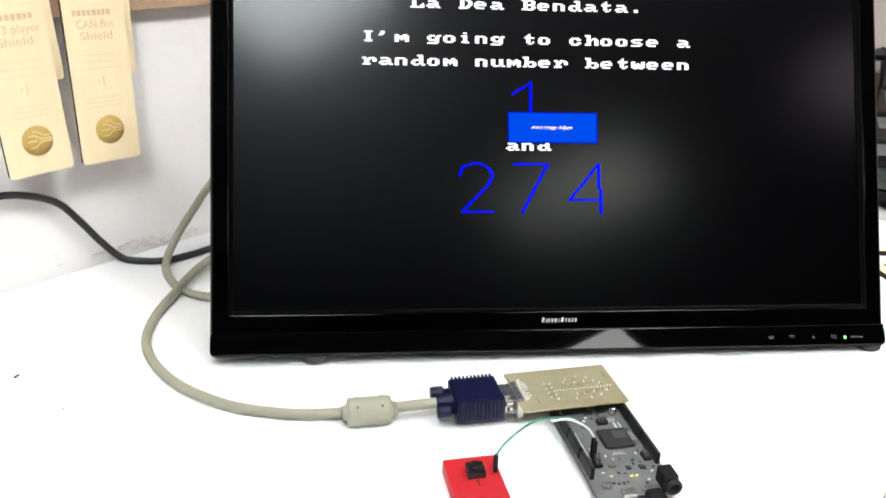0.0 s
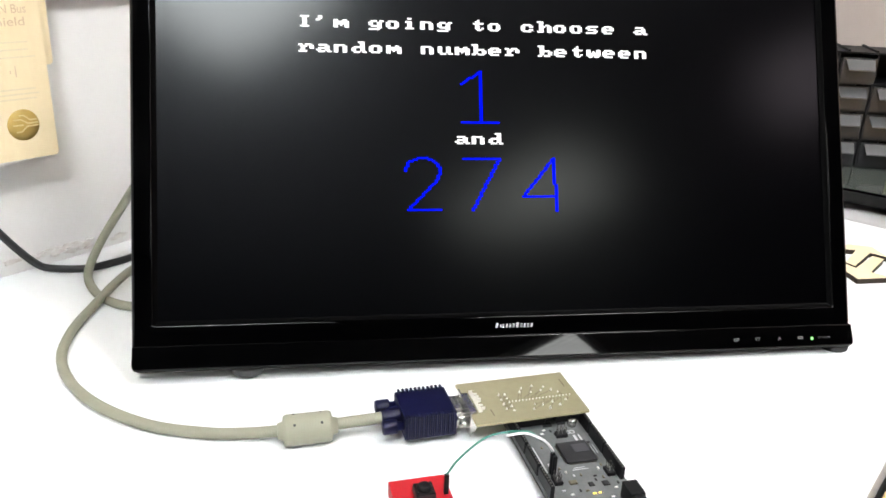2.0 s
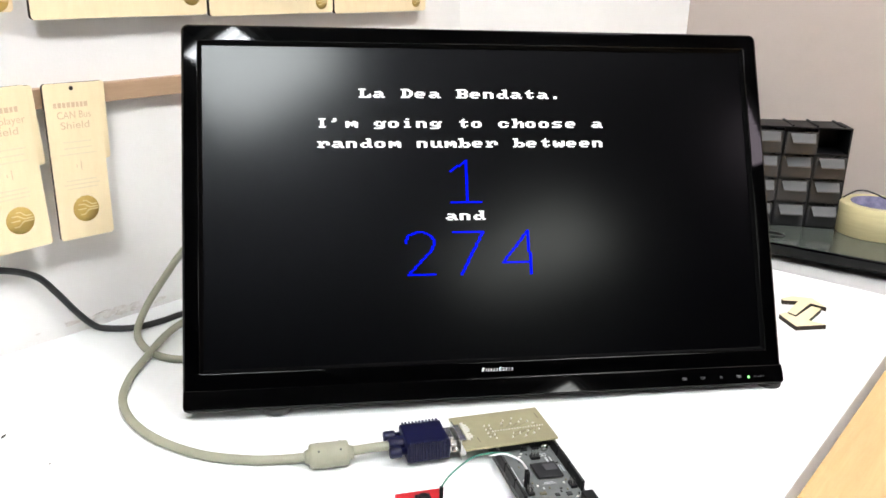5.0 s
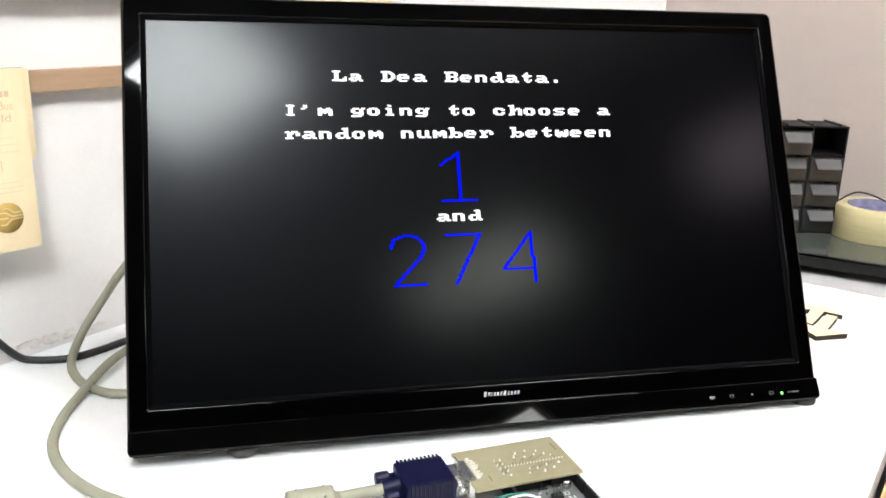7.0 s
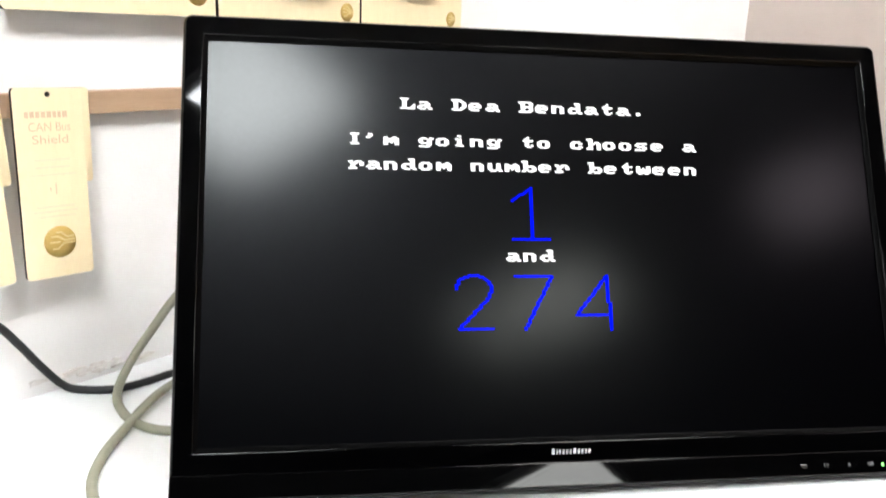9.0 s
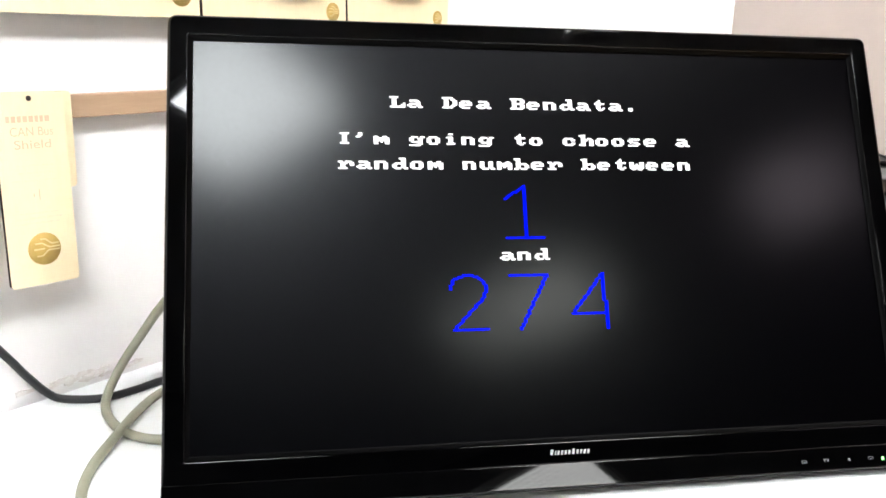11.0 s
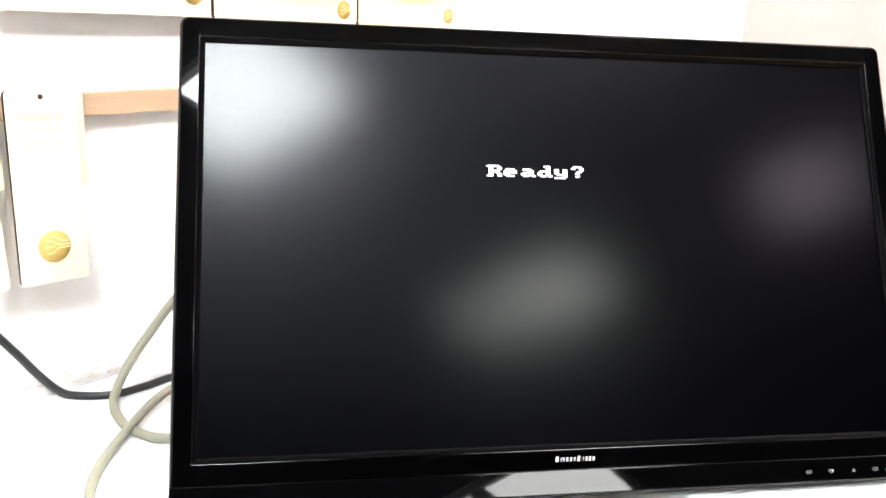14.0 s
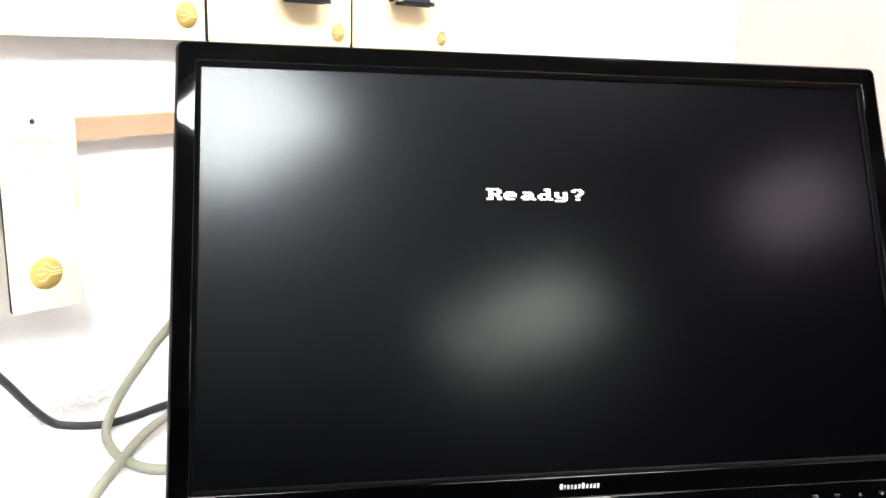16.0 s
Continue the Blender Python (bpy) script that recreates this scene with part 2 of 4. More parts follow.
def tube(pts, radius, sides=12, steps=10):
    bm = bmesh.new()
    line = spline(pts, steps)
    side = Vector((0, 0, 1))
    rings = []
    for k, q in enumerate(line):
        way = (line[min(k + 1, len(line) - 1)] - line[max(k - 1, 0)]).normalized()
        side = (side - way * side.dot(way)).normalized()
        over = way.cross(side)
        rings.append([bm.verts.new(q + radius * (math.cos(2 * math.pi * s / sides) * side + math.sin(2 * math.pi * s / sides) * over)) for s in range(sides)])
    for a, b in zip(rings, rings[1:]):
        for s in range(sides):
            bm.faces.new((a[s], a[(s + 1) % sides], b[(s + 1) % sides], b[s])).smooth = True
    bm.faces.new(rings[0][::-1])
    bm.faces.new(rings[-1])
    bmesh.ops.recalc_face_normals(bm, faces=bm.faces)
    return bm


def letters(text, size, material, parent, m, name="lettering", label="", width=None, slant=0.0):
    """Words in the built-in font, as a thin mesh in the x-y plane of m, centred."""
    cu = bpy.data.curves.new(name, "FONT")
    cu.body, cu.size, cu.align_x, cu.align_y, cu.extrude, cu.shear = text, size, "CENTER", "CENTER", 0.00008, slant
    ob = new(name, cu)
    dg = bpy.context.evaluated_depsgraph_get()
    me = bpy.data.meshes.new_from_object(ob.evaluated_get(dg))
    bpy.data.objects.remove(ob)
    if width:
        xs = [v.co.x for v in me.vertices]
        k = width / (max(xs) - min(xs))
        for v in me.vertices:
            v.co.x *= k
    me.materials.clear()
    me.materials.append(material)
    ob = new(name, me)
    ob.parent, ob.matrix_basis = parent, m
    return tagged(ob, label) if label else ob


# ---- the room ----
def structure(name, bm, material, label, category):
    return tagged(part(name, bm, material), label, category, kind="structure")


def build_room():
    structure("floor", box(-3.4, WALL_X + 0.1, -5.6, 0.1, -0.1, 0), M_FLOOR, "dark grey vinyl floor under the desks", "floor")
    structure("ceiling", box(-3.4, WALL_X + 0.1, -5.6, 0.1, CEIL, CEIL + 0.1), M_CEIL, "plain grey ceiling with light panels", "ceiling")
    structure("wall_back", box(-3.4, WALL_X, 0, 0.1, 0, CEIL), M_WALL, "white painted wall behind the desk", "wall")
    # the side wall's darker tone is shade carried by its colour
    structure("wall_right", box(1.03, WALL_X, -5.6, -0.225, 0, CEIL), M_WALL2, "side wall with its shade put into a pale warm grey colour", "wall")
    structure("wall_angled", slab([(0.66, 0.0), (1.03, -0.225), (1.03, 0.0)], 0, CEIL), [M_WALL, M_WALL], "white painted angled wall closing the corner", "wall")
    # the two walls out of view are added dark to keep gloss black
    structure("wall_left", box(-3.5, -3.4, -5.6, 0.1, 0, CEIL), M_DARKWALL, "unseen closing wall, coloured dark to keep reflections and fill light low", "wall")
    structure("wall_front", box(-3.4, WALL_X, -5.7, -5.6, 0, CEIL), M_DARKWALL, "unseen closing wall, coloured dark to keep reflections and fill light low", "wall")


def build_desk(name, x0, x1, y0, y1, top, material, label):
    t = thing(name, pose((x0 + x1) / 2, (y0 + y1) / 2, 0), label, "desk")
    w, h = (x1 - x0) / 2, (y1 - y0) / 2
    part("tabletop", box(-w, w, -h, h, top - 0.028, top, 0.002), material, t)
    for sx in (-1, 1):
        for sy in (-1, 1):
            cx, cy = sx * (w - 0.06), sy * (h - 0.06)
            part("leg", box(cx - 0.025, cx + 0.025, cy - 0.025, cy + 0.025, 0, top - 0.028, 0.003), M_FIXT, t)
    return t


def build_lamp(x, y, label, half=0.32, material=None, bar=None):
    t = thing("ceiling_light", pose(x, y, CEIL), label, "ceiling light", "ceiling light panels")
    bm = bmesh.new()
    e = half - 0.03
    for a, b, c, d in ((-half, half, -0.32, -0.29), (-half, half, 0.29, 0.32), (-half, -e, -0.29, 0.29), (e, half, -0.29, 0.29)):
        add_box(bm, a, b, c, d, -0.045, 0, 0.003)
    part("frame", bm, M_FIXT, t)
    for a, b in ((-e, e),) if bar is None else ((-e, bar - 0.045), (bar + 0.045, e)):
        part("diffuser", box(a, b, -0.29, 0.29, -0.038, -0.02), material or M_PANEL, t)
    if bar is not None:
        part("cross_bar", box(bar - 0.045, bar + 0.045, -0.29, 0.29, -0.045, -0.01, 0.003), M_FIXT, t)


# ---- the monitor ----
MW, MH = 0.531, 0.299
MON = pose(-0.0390, -0.2579, DESK + 0.0411, -24.73, 0.46, -42.14) @ Matrix.Scale(1.0294, 4)
PX, PY = MW / 320, MH / 240            # one picture dot
FONT = {"L": "F06060606266FE00", "a": "0000780C7CCC7600", "D": "F86C6666666CF800", "e": "000078CCFCC07800", "B": "FC66667C6666FC00",
        "n": "0000F8CCCCCCCC00", "d": "1C0C0C7CCCCC7600", "t": "10307C3030341800", ".": "0000000000303000", "I": "7830303030307800",
        "'": "6060C00000000000", "m": "0000CCFEFED6C600", "g": "000076CCCC7C0CF8", "o": "000078CCCCCC7800", "i": "3000703030307800",
        "c": "000078CCC0CC7800", "h": "E0606C766666E600", "s": "00007CC0780CF800", "r": "0000DC766660F000", "u": "0000CCCCCCCC7600",
        "b": "E060607C6666DC00", "w": "0000C6D6FEFE6C00", "R": "FC66667C6C66E600", "y": "0000CCCCCC7C0CF8", "?": "78CC0C1830003000"}


def dots(cells, u, v, grow=0.0):
    """Lit dots: cells of (column, row) counted right and down from (u, v) on the screen; runs are joined."""
    bm = bmesh.new()
    cells = set(cells)
    for c, r in sorted(cells):
        if (c - 1, r) in cells:
            continue
        e = c
        while (e + 1, r) in cells:
            e += 1
        x0, x1, z1 = u + (c - grow) * PX, u + (e + 1 + grow) * PX, v - r * PY
        z0 = z1 - PY * 0.97 - grow * PY
        q = [bm.verts.new(p) for p in ((x0, 0, z0), (x1, 0, z0), (x1, 0, z1), (x0, 0, z1))]
        bm.faces.new(q)
        low = [bm.verts.new((p.co.x, 0.0004, p.co.z)) for p in q]
        bm.faces.new(low[::-1])
        for k in range(4):
            bm.faces.new((q[k], low[k], low[(k + 1) % 4], q[(k + 1) % 4]))
    bmesh.ops.recalc_face_normals(bm, faces=bm.faces)
    return bm


def words(text):
    out = []
    for k, ch in enumerate(text):
        for r in range(8):
            row = int(FONT[ch][2 * r:2 * r + 2], 16) if ch in FONT else 0
            out += [(8 * k + c, r) for c in range(8) if row >> (7 - c) & 1]
    return out


def stroke(pts):
    out = []
    for (x0, y0), (x1, y1) in zip(pts, pts[1:]):
        n = max(abs(x1 - x0), abs(y1 - y0), 1)
        out += [(round(x0 + (x1 - x0) * k / n), round(y0 + (y1 - y0) * k / n)) for k in range(n + 1)]
    return out


DIGIT = {"1": [(0, 8), (9, 0), (9, 32)], "_": [(0, 32), (17, 32)],
         "2": [(0, 8), (1, 3), (4, 1), (8, 0), (12, 1), (15, 4), (16, 8), (15, 13), (1, 32), (16, 32)],
         "7": [(0, 0), (17, 0), (4, 32)], "4": [(16, 33), (15, 0), (0, 24), (16, 24)]}


def build_monitor():
    mon = thing("computer_monitor", MON, "black glossy widescreen monitor leaning back on the white desk, switched on", "monitor")
    u0, u1, v0, v1 = -0.0168, 0.5482, -0.0345, 0.3168
    # front frame: rounded outer edge, gloss face with a soft crown, inner lip down to the panel
    bm = bmesh.new()
    outer = [(x + (u0 + u1) / 2, z + (v0 + v1) / 2) for x, z in outline(u1 - u0, v1 - v0, 0.007, 6)]
    def loop(inset, y, r=0.007):
        return [bm.verts.new((x + (u0 + u1) / 2, y, z + (v0 + v1) / 2)) for x, z in outline(u1 - u0 - 2 * inset, v1 - v0 - 2 * inset, max(r - inset, 0.0008), 6)]
    chain = [loop(0, 0.016), loop(0, 0.0005), loop(0.0004, -0.0018), loop(0.0014, -0.0032), loop(0.0028, -0.0038)]
    inner = [bm.verts.new((x + MW / 2, -0.0044, z + MH / 2)) for x, z in outline(MW + 0.005, MH + 0.005, 0.0015, 6)]
    lip = [bm.verts.new((x + MW / 2, -0.0026, z + MH / 2)) for x, z in outline(MW + 0.0020, MH + 0.0025, 0.001, 6)]
    deep = [bm.verts.new((x + MW / 2, -0.0009, z + MH / 2)) for x, z in outline(MW - 0.0030, MH - 0.0030, 0.0006, 6)]
    edge = [bm.verts.new((x + MW / 2, -0.0043, z + MH / 2)) for x, z in outline(MW + 0.0040, MH + 0.0042, 0.0013, 6)]
    edge2 = [bm.verts.new((x + MW / 2, -0.0037, z + MH / 2)) for x, z in outline(MW + 0.0030, MH + 0.0032, 0.0012, 6)]
    chain += [inner, edge, edge2, lip, deep]
    n = len(inner)
    for a, b in zip(chain, chain[1:]):
        for k in range(n):
            f = bm.faces.new((a[k], a[(k + 1) % n], b[(k + 1) % n], b[k]))
            f.smooth = b is not inner
            f.material_index = 1 if b in (deep, lip) else 0
    bmesh.ops.recalc_face_normals(bm, faces=bm.faces)
    part("bezel", bm, [M_PIANO, M_LIP], mon)
    # lower chin strip, tipped downwards a little under a fine ridge
    bm = bmesh.new()
    prof = ((-0.0040, -0.0160), (-0.0052, -0.0164), (-0.0056, -0.0170), (-0.00770, -0.0322), (-0.0069, -0.0338), (-0.003, -0.0350), (0.004, -0.0354))
    cols = [u0 + 0.0010 + d for d in (0, 0.0006, 0.0016, 0.003, 0.0046, 0.0066)]
    cols = cols + [u0 + 0.02 + (u1 - u0 - 0.04) * k / 12 for k in range(13)] + [u1 + u0 - c for c in cols[::-1]]
    def rounded(u, z):                     # lower corners of 6 mm radius
        d = 0.006 - min(u - cols[0], cols[-1] - u)
        return max(z, -0.0354 + 0.006 - math.sqrt(max(0.006 ** 2 - d * d, 0))) if d > 0 else z
    rows = [[bm.verts.new((u, y, rounded(u, z))) for u in cols] for y, z in prof]
    for a, b in zip(rows, rows[1:]):
        for k in range(24):
            f = bm.faces.new((a[k + 1], a[k], b[k], b[k + 1]))
            f.smooth = a is not rows[2]
            f.material_index = 1 if a in rows[4:] else 0
    for k in (0, 24):
        bm.faces.new([r[k] for r in rows][::(-1 if k else 1)])
    bmesh.ops.recalc_face_normals(bm, faces=bm.faces)
    part("chin_strip", bm, [M_PIANO, M_LIP], mon)
    part("screen", box(-0.001, MW + 0.001, 0.0, 0.004, -0.001, MH + 0.001), M_SCREEN, mon, "matt black screen with soft lamp reflections")
    # rear housing
    bm = bmesh.new()
    add_box(bm, u0 + 0.001, u1 - 0.001, 0.010, 0.0165, v0 + 0.002, v1 - 0.001, 0.003)
    add_box(bm, u0 + 0.012, u1 - 0.012, 0.016, 0.040, 0.030, v1 - 0.012, 0.008)
    add_box(bm, 0.09, 0.44, 0.039, 0.062, 0.06, 0.26, 0.012)
    part("rear_housing", bm, M_BACK, mon)
    for u in (0.060, 0.536):
        foot = lathe([(0, -0.0062), (0.0105, -0.0062), (0.0122, -0.0048), (0.0122, 0.001), (0.009, 0.004), (0, 0.004)], 20)
        part("foot", foot, M_RUBBER, mon, "dark rubber foot", pose(u + 0.004, 0.0085, v0 + 0.0028, 24.7, 0, 0))
    # lamp, button marks and maker's plate
    for u, kind in ((0.4459, "box"), (0.4641, "down"), (0.4831, "up"), (0.5013, "box")):
        bm = bmesh.new()
        s = 0.0019
        tri = {"down": [(-s, s), (s, s), (0, -s)], "up": [(-s, -s), (s, -s), (0, s)], "box": [(-s, -s), (s, -s), (s, s), (-s, s)]}[kind]
        for p, q in zip(tri, tri[1:] + tri[:1]):
            d = Vector((q[0] - p[0], q[1] - p[1]))
            ang = math.degrees(math.atan2(d.y, d.x))
            add_box(bm, -0.0002, d.length + 0.0002, -0.0001, 0.0001, -0.0002, 0.0002, m=pose(u + p[0], -0.0069, -0.0268 + p[1], 0, -ang, 0))
        if kind == "box":
            add_box(bm, u - 0.0008, u + 0.0008, -0.0070, -0.0066, -0.0275, -0.0262)
        part("button_mark", bm, M_MARK, mon)
    part("power_light", box(0.5103, 0.5124, -0.0071, -0.0064, -0.0283, -0.0255), M_LED, mon, "small lit green light")
    letters("POWER", 0.0032, M_MARK, mon, pose(0.5222, -0.0069, -0.0268, 90, 0, 0), "power_lettering")
    bm = bmesh.new()
    x = 0.2500
    for k in range(11):
        w, h = (0.0026, 0.0038) if k in (0, 6) else (0.0011, 0.0029) if k == 1 else (0.0019, 0.0029)
        add_box(bm, 0, w * 0.78, -0.0049, -0.0043, 0, h, m=pose(x, 0, -0.0105) @ Matrix(((1, 0, 0.18, 0), (0, 1, 0, 0), (0, 0, 1, 0), (0, 0, 0, 1))))
        x += w + 0.0008
    part("maker_mark", bm, M_SILVERMARK, mon, "small silver maker's mark as plain bars")
    return mon


SHOW, HIDE = -0.0005, 0.010             # the picture's dots lie just on the panel, or rest inside the housing
PAGE = []                               # (part, when it shows, when it goes)


def build_picture(mon):
    for text, u, v, label in (("La Dea Bendata.", 0.1440, 0.2577, "white pixel text: La Dea Bendata."), ("I'm going to choose a", 0.1046, 0.2290, "white pixel text: I'm going to choose a"),
                              ("random number between", 0.1046, 0.2098, "white pixel text: random number between"), ("and", 0.2226, 0.1402, "white pixel text: and")):
        PAGE.append((part("text_line", dots(words(text), u, v), M_TEXT, mon, label), 0.0, 11.36))
    PAGE.append((part("text_line", dots(words("Ready?"), 0.2082, 0.2090), M_TEXT, mon, "white pixel text: Ready?"), 11.36, 16.0))
    for digits, u, v in ((("1", "_"), 0.2280, 0.1890), (("2",), 0.1832, 0.1214), (("7",), 0.2284, 0.1208), (("4",), 0.2752, 0.1212)):
        cells = [c for k in digits for c in stroke(DIGIT[k])]
        PAGE.append((part("number", dots(cells, u, v, 0.18), M_BLUE, mon, "thin blue pixel digit " + digits[0]), 0.0, 11.36))
    menu = part("menu_box", box(0.2242, 0.3000, -0.0004, 0.0, 0.1378, 0.1634), [M_OSD], mon, "blue on-screen message box")
    bm = bmesh.new()
    for a, b, c, d in ((0.2242, 0.3, 0.1378, 0.1386), (0.2242, 0.3, 0.1626, 0.1634), (0.2242, 0.2252, 0.1386, 0.1626), (0.2990, 0.3, 0.1386, 0.1626)):
        add_box(bm, a, b, -0.0007, -0.0004, c, d)
    part("menu_border", bm, M_OSDEDGE, menu)
    letters("Auto Image Adjust", 0.0042, M_TEXT, menu, pose(0.2612, -0.0006, 0.1507, 90, 0, 0), "menu_lettering", width=0.035, slant=0.2)
    PAGE.append((menu, 0.0, 0.56))


def motions():
    for ob, t0, t1 in PAGE:
        on, off = pose(0, SHOW - (0.0004 if ob.name.startswith("menu") else 0), 0), pose(0, HIDE, 0)
        rows = []
        if t0 > 0:
            rows += [(0.0, off), (t0 - 0.02, off), (t0 + 0.02, on)]
        else:
            rows += [(0.0, on)]
        rows += [(t1 - 0.02, on), (t1 + 0.02, off), (16.0, off)] if t1 < 16 else [(16.0, on)]
        walk(ob, rows)


# ---- on the wall ----
def build_rail(z, x0, x1, name, label):
    ob = part(name, box(x0, x1, -0.012, 0, z - 0.010, z + 0.010, 0.001), M_RAIL)
    return tagged(ob, label, "rail")


def disc(x, z, r, parent, y):
    d = part("engraved_disc", lathe([(0, 0), (r, 0), (r, 0.0003), (0, 0.0003)], 28), M_GOLD, parent, "golden-brown engraved disc", pose(x, y, z, 90, 0, 0))
    bm = bmesh.new()
    k = r / 0.014
    for pts in (((0.013, 0.001), (0.004, 0.001), (-0.002, 0.005), (-0.008, 0.005)), ((0.013, -0.0015), (0.003, -0.0015), (-0.002, -0.006), (-0.007, -0.006)), ((0.012, 0.004), (0.006, 0.004), (0.001, 0.0085), (-0.003, 0.0085)), ((0.0, 0.0), (-0.009, 0.0))):
        for a, b in zip(pts, pts[1:]):
            dx, dy = b[0] - a[0], b[1] - a[1]
            add_box(bm, 0, math.hypot(dx, dy) * k, -0.0006 * k, 0.0006 * k, 0.0002, 0.0006, m=pose(a[0] * k, a[1] * k, 0, 0, 0, math.degrees(math.atan2(dy, dx))))
    part("track_pattern", bm, M_DISCLINE, d)


def build_tag(m, label, lines=(), seed=1, full=True, tall=0.1615):
    """A plywood swing tag, 58 x 162 mm, its hole at the origin, hanging down -z; front at -y."""
    t = thing("wooden_tag", m, label, "tag", "hanging wooden tags")
    pts = [(x, y - tall / 2 + 0.0053) for x, y in outline(0.0578, tall, 0.0035, 4)]
    board = part("board", slab(pts, 0, 0.004), [M_PLY, M_BURNT], t, "", pose(0, 0, 0, 90, 0, 0))
    part("hole", lathe([(0, 0.0041), (0.0022, 0.0041), (0.0022, 0.0044), (0, 0.0044)], 14), M_BURNT, t, "", pose(0, 0, 0, 90, 0, 0))
    if not full:
        return t
    rnd = random.Random(seed)
    y = -0.0042
    for k, word in enumerate(lines):
        z = -0.0167 - k * 0.0105
        if word:
            letters(word, 0.0105, M_ENGRAVE2, t, pose(0, y, z, 90, 0, 0), "engraved_word", width=min(0.046, 0.0050 * len(word)))
        else:                               # maker's name, as plain bars
            x = -0.020
            for _ in range(8):
                w = rnd.uniform(0.0028, 0.0042)
                part("engraved_bar", box(x, x + w, y, y + 0.0004, z - 0.0026, z + 0.0026), M_ENGRAVE2, t)
                x += w + 0.0012
    for z0, n, gap in ((-0.0545, 3, 0.0063), (-0.0945, 3, 0.0042)):
        for k in range(n):
            half = rnd.uniform(0.013, 0.020)
            part("engraved_bar", box(-half, half, y, y + 0.0004, z0 - k * gap - 0.0007, z0 - k * gap + 0.0007), M_ENGRAVE3, t)
    bm = bmesh.new()
    for a, b in ((-0.003, 0.006), (-0.003, -0.006)):
        add_box(bm, -0.0036, -0.0028, y, y + 0.0004, -0.081, -0.078)
    add_box(bm, 0.0010, 0.0018, y, y + 0.0004, -0.084, -0.0745)
    part("engraved_sign", bm, M_ENGRAVE2, t)
    disc(0.0010, -0.1255, 0.0138, t, y)
    return t


def build_sample_panel(x0, x1, z0, z1, seed, discx, discz, discr, chip=None, chip_kind=0):
    t = thing("sample_panel", pose((x0 + x1) / 2, -0.0125, DESK + z0), "pale plywood panel with engraved disc, mounted on battens on the wall", "panel", "plywood sample panels")
    w, h = x1 - x0, z1 - z0
    pts = [(x, y + h / 2) for x, y in outline(w, h, 0.004, 4)]
    part("board", slab(pts, 0, 0.005), [M_PLY, M_BURNT], t, "", pose(0, 0, 0, 90, 0, 0))
    disc(discx - (x0 + x1) / 2, discz - z0, discr, t, -0.0052)
    for z in (0.045, h - 0.03):
        part("batten", box(-w / 2 + 0.02, w / 2 - 0.02, 0, 0.0123, z, z + 0.018), M_RAIL, t)
    if chip:
        cx0, cx1, cz0, cz1 = (chip[0] - (x0 + x1) / 2, chip[1] - (x0 + x1) / 2, chip[2] - z0, chip[3] - z0)
        pcb = part("circuit_board", box(cx0, cx1, -0.017, -0.0155, cz0, cz1, 0.0004), M_PCBBLUE, t, "small dark blue circuit board")
        for k in range(2):
            part("pin_header", box(cx0 + 0.004, cx1 - 0.004, -0.026, -0.017, cz0 + 0.002 + k * (cz1 - cz0 - 0.008), cz0 + 0.005 + k * (cz1 - cz0 - 0.008)), M_HEADER, pcb)
        for sx in (cx0 + 0.004, cx1 - 0.004):
            for sz in (cz0 + 0.006, cz1 - 0.006):
                part("standoff", box(sx - 0.002, sx + 0.002, -0.0155, -0.005, sz - 0.002, sz + 0.002), M_HEADER, pcb)
        part("terminal", box(cx1 - 0.004, cx1 + 0.004, -0.022, -0.015, cz0 + 0.001, cz0 + 0.007, 0.0006), M_METAL if chip_kind else M_CHIP, pcb)
        if chip_kind:
            part("socket", box(cx0 - 0.002, cx0 + 0.006, -0.024, -0.017, cz0 + 0.004, cz0 + 0.012, 0.0006), M_METAL, pcb)
    return t


